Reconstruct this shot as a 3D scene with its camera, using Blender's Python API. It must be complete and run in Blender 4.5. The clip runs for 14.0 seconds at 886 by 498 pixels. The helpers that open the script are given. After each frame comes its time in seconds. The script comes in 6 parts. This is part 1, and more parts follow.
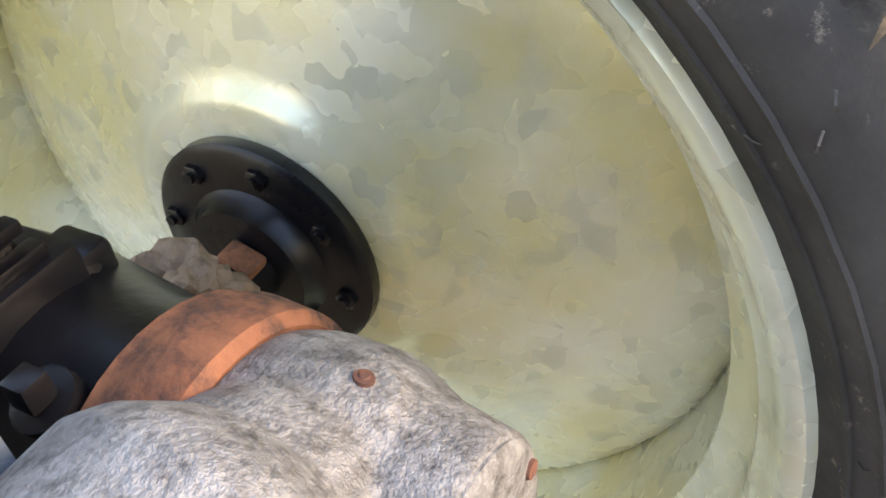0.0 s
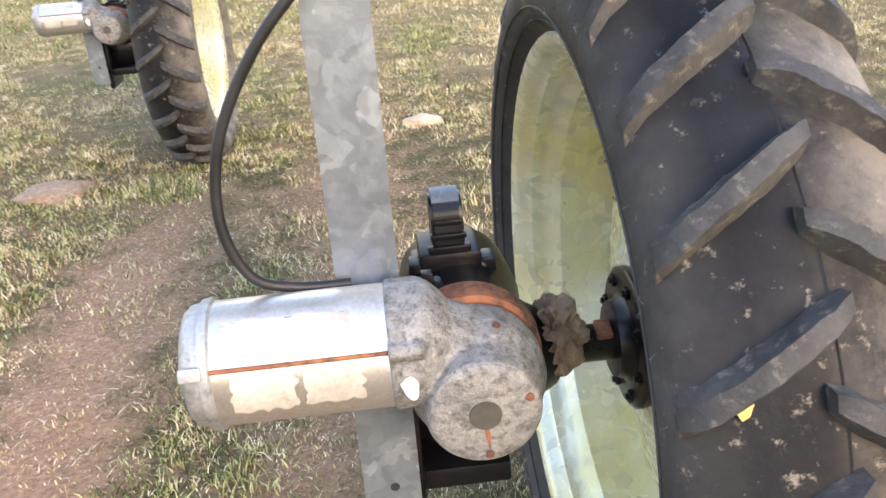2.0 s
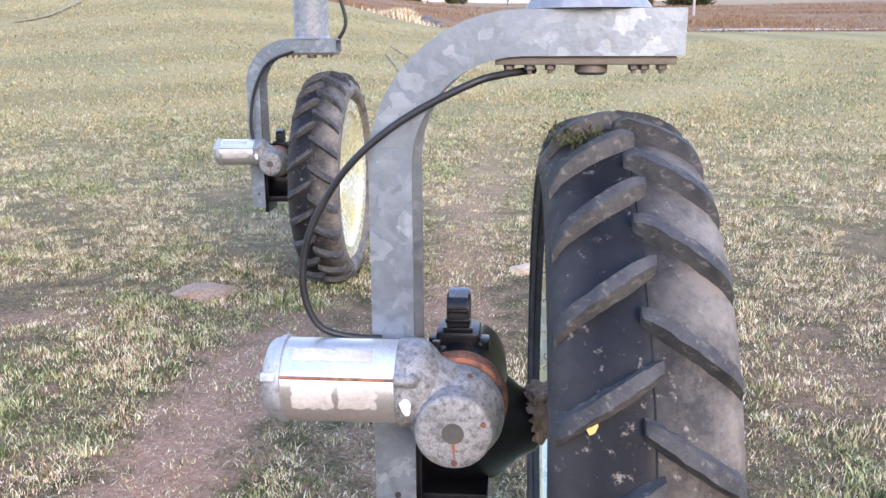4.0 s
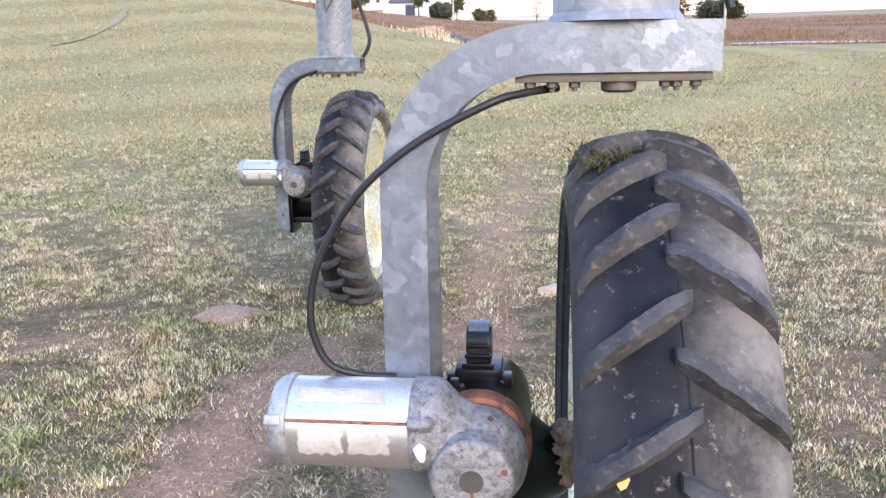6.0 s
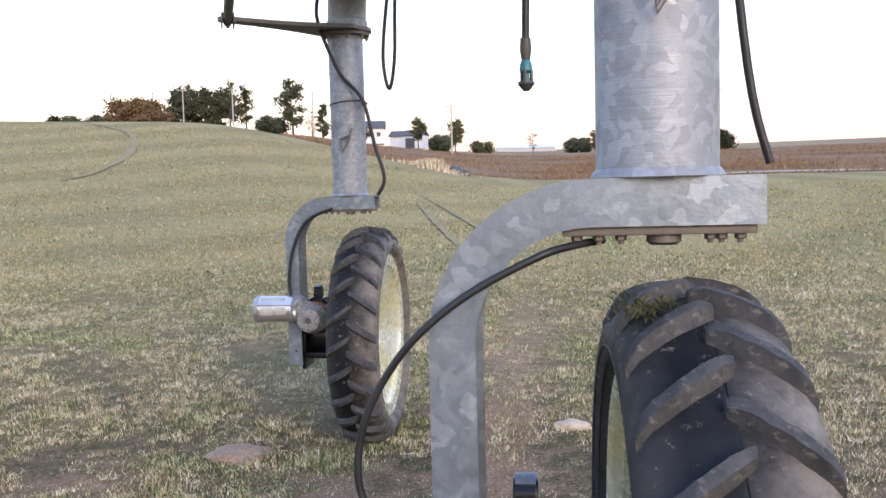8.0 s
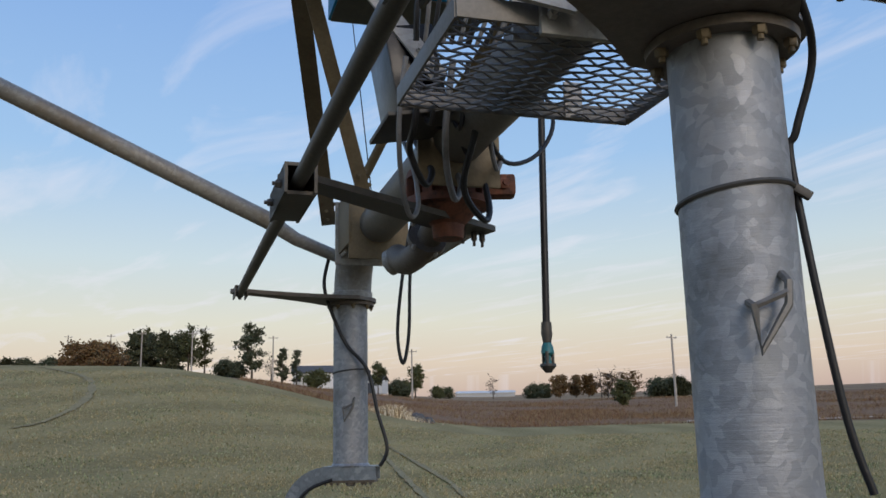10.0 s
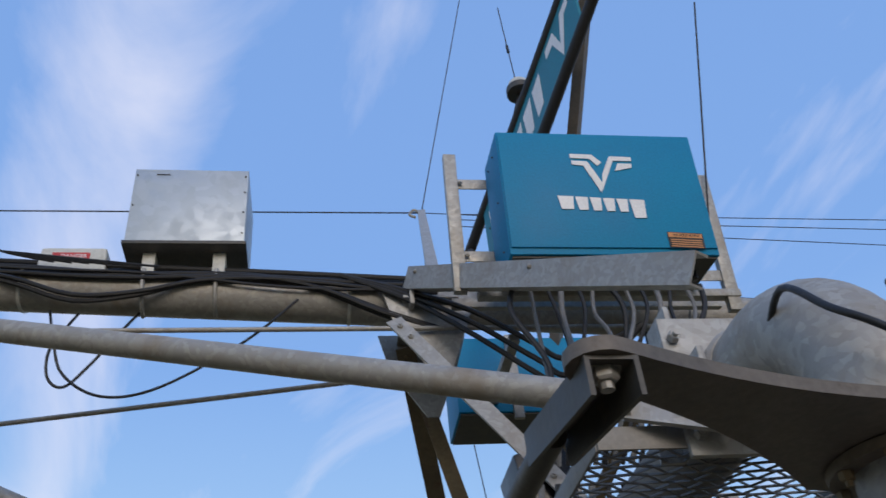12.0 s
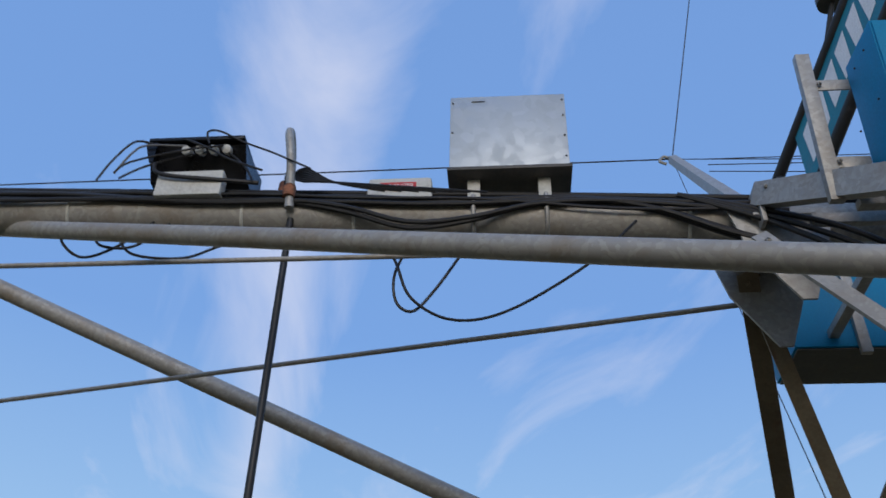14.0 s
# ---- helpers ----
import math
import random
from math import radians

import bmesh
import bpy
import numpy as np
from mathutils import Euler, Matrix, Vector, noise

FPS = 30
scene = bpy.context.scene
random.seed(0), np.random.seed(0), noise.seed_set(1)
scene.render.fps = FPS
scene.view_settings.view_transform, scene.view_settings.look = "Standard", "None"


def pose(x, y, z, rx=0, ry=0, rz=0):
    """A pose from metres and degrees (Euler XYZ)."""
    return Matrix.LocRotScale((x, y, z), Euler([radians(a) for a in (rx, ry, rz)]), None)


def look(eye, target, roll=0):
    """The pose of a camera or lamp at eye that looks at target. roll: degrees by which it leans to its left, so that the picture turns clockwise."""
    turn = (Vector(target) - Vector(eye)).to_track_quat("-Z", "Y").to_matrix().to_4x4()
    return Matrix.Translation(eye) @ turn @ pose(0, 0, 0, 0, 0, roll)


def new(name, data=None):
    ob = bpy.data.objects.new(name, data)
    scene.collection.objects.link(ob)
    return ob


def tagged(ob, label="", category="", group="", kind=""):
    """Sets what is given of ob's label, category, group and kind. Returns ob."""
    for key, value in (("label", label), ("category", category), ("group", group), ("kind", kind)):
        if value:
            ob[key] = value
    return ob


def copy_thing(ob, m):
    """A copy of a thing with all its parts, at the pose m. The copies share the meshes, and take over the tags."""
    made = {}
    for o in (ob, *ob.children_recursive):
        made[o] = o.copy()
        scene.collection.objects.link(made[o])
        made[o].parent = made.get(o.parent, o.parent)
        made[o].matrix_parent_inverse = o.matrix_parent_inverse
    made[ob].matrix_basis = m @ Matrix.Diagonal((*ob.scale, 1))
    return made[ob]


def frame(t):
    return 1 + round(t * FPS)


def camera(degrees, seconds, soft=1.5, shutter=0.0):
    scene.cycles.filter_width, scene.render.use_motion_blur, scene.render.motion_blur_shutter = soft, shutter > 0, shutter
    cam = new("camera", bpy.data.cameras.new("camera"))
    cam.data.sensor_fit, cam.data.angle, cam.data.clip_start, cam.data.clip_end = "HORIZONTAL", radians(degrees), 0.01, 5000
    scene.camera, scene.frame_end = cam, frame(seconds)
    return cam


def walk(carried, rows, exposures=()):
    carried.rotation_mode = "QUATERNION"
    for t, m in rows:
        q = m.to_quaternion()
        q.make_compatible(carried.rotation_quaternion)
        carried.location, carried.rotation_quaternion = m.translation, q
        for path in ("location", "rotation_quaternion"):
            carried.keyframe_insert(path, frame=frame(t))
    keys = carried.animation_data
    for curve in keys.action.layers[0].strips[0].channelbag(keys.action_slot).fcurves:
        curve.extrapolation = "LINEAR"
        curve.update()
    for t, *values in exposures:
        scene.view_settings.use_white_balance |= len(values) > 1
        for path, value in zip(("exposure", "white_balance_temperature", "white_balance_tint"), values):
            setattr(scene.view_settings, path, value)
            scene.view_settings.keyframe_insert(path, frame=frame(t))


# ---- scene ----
cam = camera(53.6, 14.0, soft=1.5, shutter=0.15)
PATH = [
    (0.0, look((0.166, 1.431, 1.002), (1.454, 2.262, -0.282), -7.1)),
    (0.5, look((0.18, 1.379, 1.011), (1.209, 2.476, -0.307), -6.6)),
    (1.0, look((0.182, 1.254, 1.037), (0.845, 2.672, -0.208), -8.2)),
    (1.5, look((0.185, 1.05, 1.107), (0.63, 2.713, 0.089), -6.5)),
    (2.0, look((0.239, 0.812, 1.193), (0.348, 2.634, 0.378), -4.7)),
    (2.5, look((0.324, 0.59, 1.238), (0.305, 2.467, 0.546), -2.7)),
    (3.0, look((0.338, 0.4, 1.238), (0.254, 2.322, 0.69), -1.0)),
    (3.5, look((0.38, 0.337, 1.251), (0.228, 2.271, 0.764), -0.7)),
    (4.0, look((0.404, 0.351, 1.253), (0.228, 2.287, 0.784), -0.3)),
    (6.5, look((0.419, 0.465, 1.252), (0.166, 2.408, 0.852), -1.2)),
    (7.0, look((0.425, 0.473, 1.265), (0.162, 2.435, 0.983), -1.6)),
    (7.2, look((0.423, 0.465, 1.265), (0.13, 2.429, 1.025), -1.6)),
    (9.3, look((0.158, 0.383, 1.386), (0.018, 2.37, 1.562), -1.4)),
    (9.5, look((0.142, 0.365, 1.399), (-0.011, 2.34, 1.674), -1.4)),
    (9.8, look((0.131, 0.359, 1.401), (-0.019, 2.319, 1.769), -1.1)),
    (10.0, look((0.14, 0.378, 1.409), (0.003, 2.332, 1.814), -1.3)),
    (10.5, look((0.146, 0.401, 1.425), (0.095, 2.327, 1.963), -2.0)),
    (11.0, look((0.153, 0.405, 1.475), (0.161, 2.232, 2.287), -4.3)),
    (11.2, look((0.146, 0.392, 1.503), (0.133, 2.167, 2.425), -5.8)),
    (11.5, look((0.133, 0.374, 1.52), (0.039, 2.064, 2.586), -6.5)),
    (12.0, look((0.094, 0.421, 1.535), (-0.187, 1.983, 2.752), -6.0)),
    (12.5, look((-0.013, 0.506, 1.541), (-0.573, 1.923, 2.836), -2.3)),
    (13.0, look((-0.125, 0.562, 1.539), (-0.927, 1.877, 2.815), 1.8)),
    (13.5, look((-0.295, 0.507, 1.519), (-1.112, 1.823, 2.783), 1.9)),
    (14.0, look((-0.48, 0.488, 1.511), (-1.167, 1.945, 2.696), 1.3)),
]

# the phone brightens its picture while it points at the ground and darkens for the sky
walk(cam, PATH, exposures=[(0.0, 2.4, 8600, 16), (1.0, 2.2, 8700, 16), (2.0, 2.17, 8150, 15), (2.5, 2.13, 7350, 14), (3.0, 2.05, 6800, 17), (4.2, 1.96, 6450, 20), (7.2, 1.84, 6550, 20), (9.3, 0.2, 6700, 12), (10.5, 0.05, 6250, 10), (11.5, 0.08, 6150, 22), (12.0, 0.14, 6300, 11), (12.5, 0.18, 6400, 10), (13.0, 0.06, 6300, 10), (14.0, -0.05, 6050, 10)])


# ---------- world and sun ----------
def make_world():
    w = bpy.data.worlds.new("dusk_sky")
    scene.world = w
    w.use_nodes = True
    nt = w.node_tree
    nt.nodes.clear()
    out = nt.nodes.new("ShaderNodeOutputWorld")
    bg = nt.nodes.new("ShaderNodeBackground")
    geo = nt.nodes.new("ShaderNodeTexCoord")
    sep = nt.nodes.new("ShaderNodeSeparateXYZ")
    nt.links.new(geo.outputs["Generated"], sep.inputs[0])
    ramp = nt.nodes.new("ShaderNodeValToRGB")
    els = ramp.color_ramp.elements
    stops = [(0.0, (0.42, 0.30, 0.28)), (0.035, (0.58, 0.42, 0.40)), (0.075, (0.76, 0.61, 0.50)), (0.12, (0.78, 0.74, 0.62)),
             (0.19, (0.64, 0.75, 0.80)), (0.30, (0.38, 0.60, 0.90)), (0.50, (0.24, 0.44, 0.85)), (0.72, (0.23, 0.42, 0.83)), (1.0, (0.22, 0.39, 0.78))]
    els[0].position, els[0].color = stops[0][0], (*stops[0][1], 1)
    els[1].position, els[1].color = stops[-1][0], (*stops[-1][1], 1)
    for p, c in stops[1:-1]:
        e = els.new(p)
        e.color = (*c, 1)
    nt.links.new(sep.outputs["Z"], ramp.inputs[0])
    sky = nt.nodes.new("ShaderNodeTexSky")
    sky.sky_type = 'NISHITA'
    sky.sun_disc = False
    sky.sun_elevation = radians(9)
    sky.sun_rotation = radians(155)
    mul = nt.nodes.new("ShaderNodeVectorMath")
    mul.operation = 'SCALE'
    mul.inputs["Scale"].default_value = 0.1
    nt.links.new(sky.outputs[0], mul.inputs[0])
    mix = nt.nodes.new("ShaderNodeMix")
    mix.data_type = 'RGBA'
    mix.inputs["Factor"].default_value = 0.8
    nt.links.new(mul.outputs[0], mix.inputs["A"])
    nt.links.new(ramp.outputs[0], mix.inputs["B"])
    # thin cirrus, drawn out into streaks on a high plane
    zmax = nt.nodes.new("ShaderNodeMath")
    zmax.operation = 'MAXIMUM'
    zmax.inputs[1].default_value = 0.06
    nt.links.new(sep.outputs["Z"], zmax.inputs[0])
    dx = nt.nodes.new("ShaderNodeMath")
    dx.operation = 'DIVIDE'
    nt.links.new(sep.outputs["X"], dx.inputs[0])
    nt.links.new(zmax.outputs[0], dx.inputs[1])
    dy = nt.nodes.new("ShaderNodeMath")
    dy.operation = 'DIVIDE'
    nt.links.new(sep.outputs["Y"], dy.inputs[0])
    nt.links.new(zmax.outputs[0], dy.inputs[1])
    com = nt.nodes.new("ShaderNodeCombineXYZ")
    nt.links.new(dx.outputs[0], com.inputs[0])
    nt.links.new(dy.outputs[0], com.inputs[1])
    turn = nt.nodes.new("ShaderNodeMapping")
    turn.inputs["Rotation"].default_value = (0, 0, radians(-37))
    nt.links.new(com.outputs[0], turn.inputs[0])
    mp = nt.nodes.new("ShaderNodeMapping")
    mp.inputs["Scale"].default_value = (2.6, 0.75, 1)
    mp.inputs["Location"].default_value = (CLOUD_X, CLOUD_Y, 0)
    nt.links.new(turn.outputs[0], mp.inputs[0])
    n1 = nt.nodes.new("ShaderNodeTexNoise")
    n1.inputs["Scale"].default_value = 1.0
    n1.inputs["Detail"].default_value = 9
    n1.inputs["Roughness"].default_value = 0.56
    n1.inputs["Distortion"].default_value = 0.7
    nt.links.new(mp.outputs[0], n1.inputs[0])
    # one denser band of cirrus across the sky, thin veils elsewhere
    sx = nt.nodes.new("ShaderNodeSeparateXYZ")
    nt.links.new(turn.outputs[0], sx.inputs[0])
    ax = nt.nodes.new("ShaderNodeMath")
    ax.operation = 'ABSOLUTE'
    nt.links.new(sx.outputs["X"], ax.inputs[0])
    band = nt.nodes.new("ShaderNodeMapRange")
    band.interpolation_type = 'SMOOTHSTEP'
    for k, v in (("From Min", 0.0), ("From Max", 0.22), ("To Min", 0.17), ("To Max", -0.05)):
        band.inputs[k].default_value = v
    nt.links.new(ax.outputs[0], band.inputs[0])
    su = nt.nodes.new("ShaderNodeMath")
    su.operation = 'ADD'
    nt.links.new(n1.outputs["Fac"], su.inputs[0])
    nt.links.new(band.outputs[0], su.inputs[1])
    mr = nt.nodes.new("ShaderNodeMapRange")
    mr.inputs["From Min"].default_value = 0.48
    mr.inputs["From Max"].default_value = 0.82
    mr.inputs["To Max"].default_value = 0.8
    nt.links.new(su.outputs[0], mr.inputs[0])
    cm = nt.nodes.new("ShaderNodeMix")
    cm.data_type = 'RGBA'
    cm.inputs["B"].default_value = (0.80, 0.79, 0.87, 1)
    nt.links.new(mr.outputs[0], cm.inputs["Factor"])
    nt.links.new(mix.outputs["Result"], cm.inputs["A"])
    nt.links.new(cm.outputs["Result"], bg.inputs[0])
    bg.inputs[1].default_value = 1.0
    nt.links.new(bg.outputs[0], out.inputs[0])


CLOUD_X, CLOUD_Y = 0.35, 0.2
make_world()
sun = new("sun", bpy.data.lights.new("sun", 'SUN'))
sun.data.energy = 1.1
sun.data.angle = radians(25)
sun.data.color = (1.0, 0.86, 0.72)
# low glow behind the camera
sun.matrix_world = look((6, -10, 5.5), (0, 3, 0.5))


# ---------- materials ----------
def nodes_of(name):
    m = bpy.data.materials.new(name)
    m.use_nodes = True
    nt = m.node_tree
    b = nt.nodes["Principled BSDF"]
    co = nt.nodes.new("ShaderNodeTexCoord")
    return m, nt, b, co.outputs["Object"]


def noise_tex(nt, co, scale, detail=5, rough=0.6, stretch=None):
    n = nt.nodes.new("ShaderNodeTexNoise")
    n.inputs["Scale"].default_value = scale
    n.inputs["Detail"].default_value = detail
    n.inputs["Roughness"].default_value = rough
    if stretch:
        mp = nt.nodes.new("ShaderNodeMapping")
        mp.inputs["Scale"].default_value = stretch
        nt.links.new(co, mp.inputs[0])
        co = mp.outputs[0]
    nt.links.new(co, n.inputs["Vector"])
    return n.outputs["Fac"]


def span(nt, fac, lo, hi, a=0.0, b=1.0):
    r = nt.nodes.new("ShaderNodeMapRange")
    for k, v in (("From Min", lo), ("From Max", hi), ("To Min", a), ("To Max", b)):
        r.inputs[k].default_value = v
    nt.links.new(fac, r.inputs[0])
    return r.outputs[0]


def blend(nt, fac, a, b):
    m = nt.nodes.new("ShaderNodeMix")
    m.data_type = 'RGBA'
    for key, v in (("A", a), ("B", b)):
        if isinstance(v, tuple):
            m.inputs[key].default_value = (*v, 1)
        else:
            nt.links.new(v, m.inputs[key])
    if isinstance(fac, float):
        m.inputs["Factor"].default_value = fac
    else:
        nt.links.new(fac, m.inputs["Factor"])
    return m.outputs["Result"]


def bump(nt, b, h, strength, dist=0.002):
    n = nt.nodes.new("ShaderNodeBump")
    n.inputs["Strength"].default_value = strength
    n.inputs["Distance"].default_value = dist
    nt.links.new(h, n.inputs["Height"])
    nt.links.new(n.outputs[0], b.inputs["Normal"])


def mat_worn(name, base, second, dirt, rough=0.5, metal=0.0, scale=6, fine=90, dirt_lo=0.58, dirt_hi=0.75, bmp=0.25):
    """Two broad tones, dirt in patches, fine grain, relief."""
    m, nt, b, co = nodes_of(name)
    big = noise_tex(nt, co, scale, 6)
    col = blend(nt, span(nt, big, 0.35, 0.65), base, second)
    d = noise_tex(nt, co, scale * 2.3, 8, 0.7)
    col = blend(nt, span(nt, d, dirt_lo, dirt_hi), col, dirt)
    fn = noise_tex(nt, co, fine, 4)
    hs = nt.nodes.new("ShaderNodeHueSaturation")
    nt.links.new(col, hs.inputs["Color"])
    nt.links.new(span(nt, fn, 0.25, 0.75, 0.85, 1.15), hs.inputs["Value"])
    nt.links.new(hs.outputs[0], b.inputs["Base Color"])
    nt.links.new(span(nt, big, 0.3, 0.7, rough - 0.08, rough + 0.1), b.inputs["Roughness"])
    b.inputs["Metallic"].default_value = metal
    bump(nt, b, fn, bmp)
    return m


def mat_galvanised(name, a, b2, stain, rough=0.42, metal=0.75, cell=38, stain_lo=0.56, rings=0.0, bright=None):
    """Zinc spangle: flat crystals of slightly different grey, with dull stains."""
    m, nt, b, co = nodes_of(name)
    v = nt.nodes.new("ShaderNodeTexVoronoi")
    v.inputs["Scale"].default_value = cell
    warp = nt.nodes.new("ShaderNodeMix")
    warp.data_type = 'VECTOR'
    warp.inputs["Factor"].default_value = 0.06
    nz = nt.nodes.new("ShaderNodeTexNoise")
    nz.inputs["Scale"].default_value = 14
    nt.links.new(co, nz.inputs["Vector"])
    nt.links.new(co, warp.inputs["A"])
    nt.links.new(nz.outputs["Color"], warp.inputs["B"])
    nt.links.new(warp.outputs["Result"], v.inputs["Vector"])
    sp = nt.nodes.new("ShaderNodeSeparateColor")
    nt.links.new(v.outputs["Color"], sp.inputs[0])
    col = blend(nt, span(nt, sp.outputs[0], 0.35, 1.0), a, b2)
    if bright:
        # sparse large pale crystals in the zinc
        v2 = nt.nodes.new("ShaderNodeTexVoronoi")
        v2.inputs["Scale"].default_value = 46
        w2 = nt.nodes.new("ShaderNodeMix")
        w2.data_type = 'VECTOR'
        w2.inputs["Factor"].default_value = 0.035
        n2 = nt.nodes.new("ShaderNodeTexNoise")
        n2.inputs["Scale"].default_value = 45
        nt.links.new(co, n2.inputs["Vector"])
        nt.links.new(co, w2.inputs["A"])
        nt.links.new(n2.outputs["Color"], w2.inputs["B"])
        nt.links.new(w2.outputs["Result"], v2.inputs["Vector"])
        s2 = nt.nodes.new("ShaderNodeSeparateColor")
        nt.links.new(v2.outputs["Color"], s2.inputs[0])
        col = blend(nt, span(nt, s2.outputs[0], 0.82, 0.92, 0, 0.7), col, bright)
    d = noise_tex(nt, co, 5, 8, 0.65)
    col = blend(nt, span(nt, d, stain_lo, stain_lo + 0.2, 0, 0.8), col, stain)
    nt.links.new(col, b.inputs["Base Color"])
    nt.links.new(span(nt, sp.outputs[1], 0, 1, rough - 0.08, rough + 0.12), b.inputs["Roughness"])
    b.inputs["Metallic"].default_value = metal
    fn = noise_tex(nt, co, 120, 3)
    if rings:
        r = noise_tex(nt, co, 9, 6, 0.8, (0.6, 0.6, 14))
        fn = blend(nt, 0.7, fn, r)
    bump(nt, b, fn, 0.2 + rings)
    return m


def mat_rim():
    """Pale yellowed zinc, with sparse dull crystals and cloudy yellow stains."""
    m, nt, b, co = nodes_of("yellowed_zinc_rim")
    warp = nt.nodes.new("ShaderNodeMix")
    warp.data_type = 'VECTOR'
    warp.inputs["Factor"].default_value = 0.05
    nz = nt.nodes.new("ShaderNodeTexNoise")
    nz.inputs["Scale"].default_value = 22
    nt.links.new(co, nz.inputs["Vector"])
    nt.links.new(co, warp.inputs["A"])
    nt.links.new(nz.outputs["Color"], warp.inputs["B"])
    v = nt.nodes.new("ShaderNodeTexVoronoi")
    v.inputs["Scale"].default_value = 52
    nt.links.new(warp.outputs["Result"], v.inputs["Vector"])
    sp = nt.nodes.new("ShaderNodeSeparateColor")
    nt.links.new(v.outputs["Color"], sp.inputs[0])
    big = noise_tex(nt, co, 4.5, 6, 0.6)
    col = blend(nt, span(nt, big, 0.38, 0.62), (0.72, 0.74, 0.63), (0.64, 0.59, 0.32))
    col = blend(nt, span(nt, noise_tex(nt, co, 11, 6, 0.7), 0.52, 0.68, 0, 0.5), col, (0.50, 0.52, 0.44))
    col = blend(nt, span(nt, sp.outputs[0], 0.86, 0.92, 0, 0.4), col, (0.38, 0.40, 0.32))
    col = blend(nt, span(nt, noise_tex(nt, co, 7, 7, 0.7, (1, 1, 3)), 0.66, 0.74, 0, 0.6), col, (0.48, 0.27, 0.10))
    nt.links.new(col, b.inputs["Base Color"])
    nt.links.new(span(nt, sp.outputs[1], 0, 1, 0.18, 0.34), b.inputs["Roughness"])
    b.inputs["Metallic"].default_value = 0.3
    bump(nt, b, noise_tex(nt, co, 130, 3), 0.15)
    return m


def mat_ground():
    m, nt, b, co = nodes_of("mown_field")
    sep = nt.nodes.new("ShaderNodeSeparateXYZ")
    nt.links.new(co, sep.inputs[0])
    ln = nt.nodes.new("ShaderNodeVectorMath")
    ln.operation = 'LENGTH'
    nt.links.new(co, ln.inputs[0])
    dist = ln.outputs["Value"]
    straw = noise_tex(nt, co, 60, 5, 0.8)
    patch = noise_tex(nt, co, 0.9, 6, 0.6)
    clump = noise_tex(nt, co, 6, 6, 0.7)
    green = blend(nt, span(nt, straw, 0.35, 0.65), (0.022, 0.022, 0.010), (0.15, 0.135, 0.06))
    tan = blend(nt, span(nt, straw, 0.35, 0.65), (0.045, 0.031, 0.018), (0.30, 0.215, 0.125))
    turf = blend(nt, span(nt, clump, 0.42, 0.60), tan, green)
    soil = blend(nt, span(nt, straw, 0.3, 0.7), (0.22, 0.12, 0.075), (0.54, 0.335, 0.225))
    near = blend(nt, span(nt, patch, 0.50, 0.68, 0, 0.6), turf, soil)
    # the wheel track runs on between the tyres
    tr = nt.nodes.new("ShaderNodeMath")
    tr.operation = 'ADD'
    nt.links.new(sep.outputs["X"], tr.inputs[0])
    tr.inputs[1].default_value = -0.06
    ab = nt.nodes.new("ShaderNodeMath")
    ab.operation = 'ABSOLUTE'
    nt.links.new(tr.outputs[0], ab.inputs[0])
    wob = nt.nodes.new("ShaderNodeMath")
    wob.operation = 'ADD'
    nt.links.new(ab.outputs[0], wob.inputs[0])
    nt.links.new(span(nt, clump, 0.2, 0.8, -0.22, 0.22), wob.inputs[1])
    trk = span(nt, wob.outputs[0], 0.05, 0.32, 0.6, 0.0)
    near = blend(nt, trk, near, soil)
    # and the barer strip that the far wheel has rolled over
    tr2 = nt.nodes.new("ShaderNodeMath")
    tr2.operation = 'ADD'
    nt.links.new(sep.outputs["X"], tr2.inputs[0])
    tr2.inputs[1].default_value = 0.64
    ab2 = nt.nodes.new("ShaderNodeMath")
    ab2.operation = 'ABSOLUTE'
    nt.links.new(tr2.outputs[0], ab2.inputs[0])
    wob2 = nt.nodes.new("ShaderNodeMath")
    wob2.operation = 'ADD'
    nt.links.new(ab2.outputs[0], wob2.inputs[0])
    nt.links.new(span(nt, clump, 0.2, 0.8, -0.2, 0.2), wob2.inputs[1])
    cut = nt.nodes.new("ShaderNodeMath")
    cut.operation = 'MULTIPLY'
    nt.links.new(span(nt, wob2.outputs[0], 0.08, 0.32, 0.9, 0.0), cut.inputs[0])
    nt.links.new(span(nt, sep.outputs["Y"], 3.6, 4.6, 1.0, 0.0), cut.inputs[1])
    near = blend(nt, cut.outputs[0], near, soil)
    # farther off the mown field in long curved swaths
    wv = nt.nodes.new("ShaderNodeTexWave")
    wv.wave_type = 'RINGS'
    wv.rings_direction = 'Z'
    wv.inputs["Scale"].default_value = 0.07
    wv.inputs["Distortion"].default_value = 3.0
    wv.inputs["Detail"].default_value = 3
    mp = nt.nodes.new("ShaderNodeMapping")
    mp.inputs["Location"].default_value = (48, -50, 0)
    nt.links.new(co, mp.inputs[0])
    nt.links.new(mp.outputs[0], wv.inputs["Vector"])
    big = noise_tex(nt, co, 0.12, 7, 0.7)
    field = blend(nt, span(nt, wv.outputs["Fac"], 0.2, 0.8), (0.25, 0.195, 0.075), (0.355, 0.28, 0.12))
    field = blend(nt, span(nt, big, 0.45, 0.7), field, (0.265, 0.21, 0.09))
    mid = noise_tex(nt, co, 1.6, 6, 0.7)
    field = blend(nt, span(nt, mid, 0.5, 0.7, 0, 0.6), field, (0.36, 0.285, 0.145))
    # short stubble with darker gaps between the stalks
    field = blend(nt, span(nt, clump, 0.48, 0.62, 0, 0.45), field, (0.15, 0.13, 0.055))
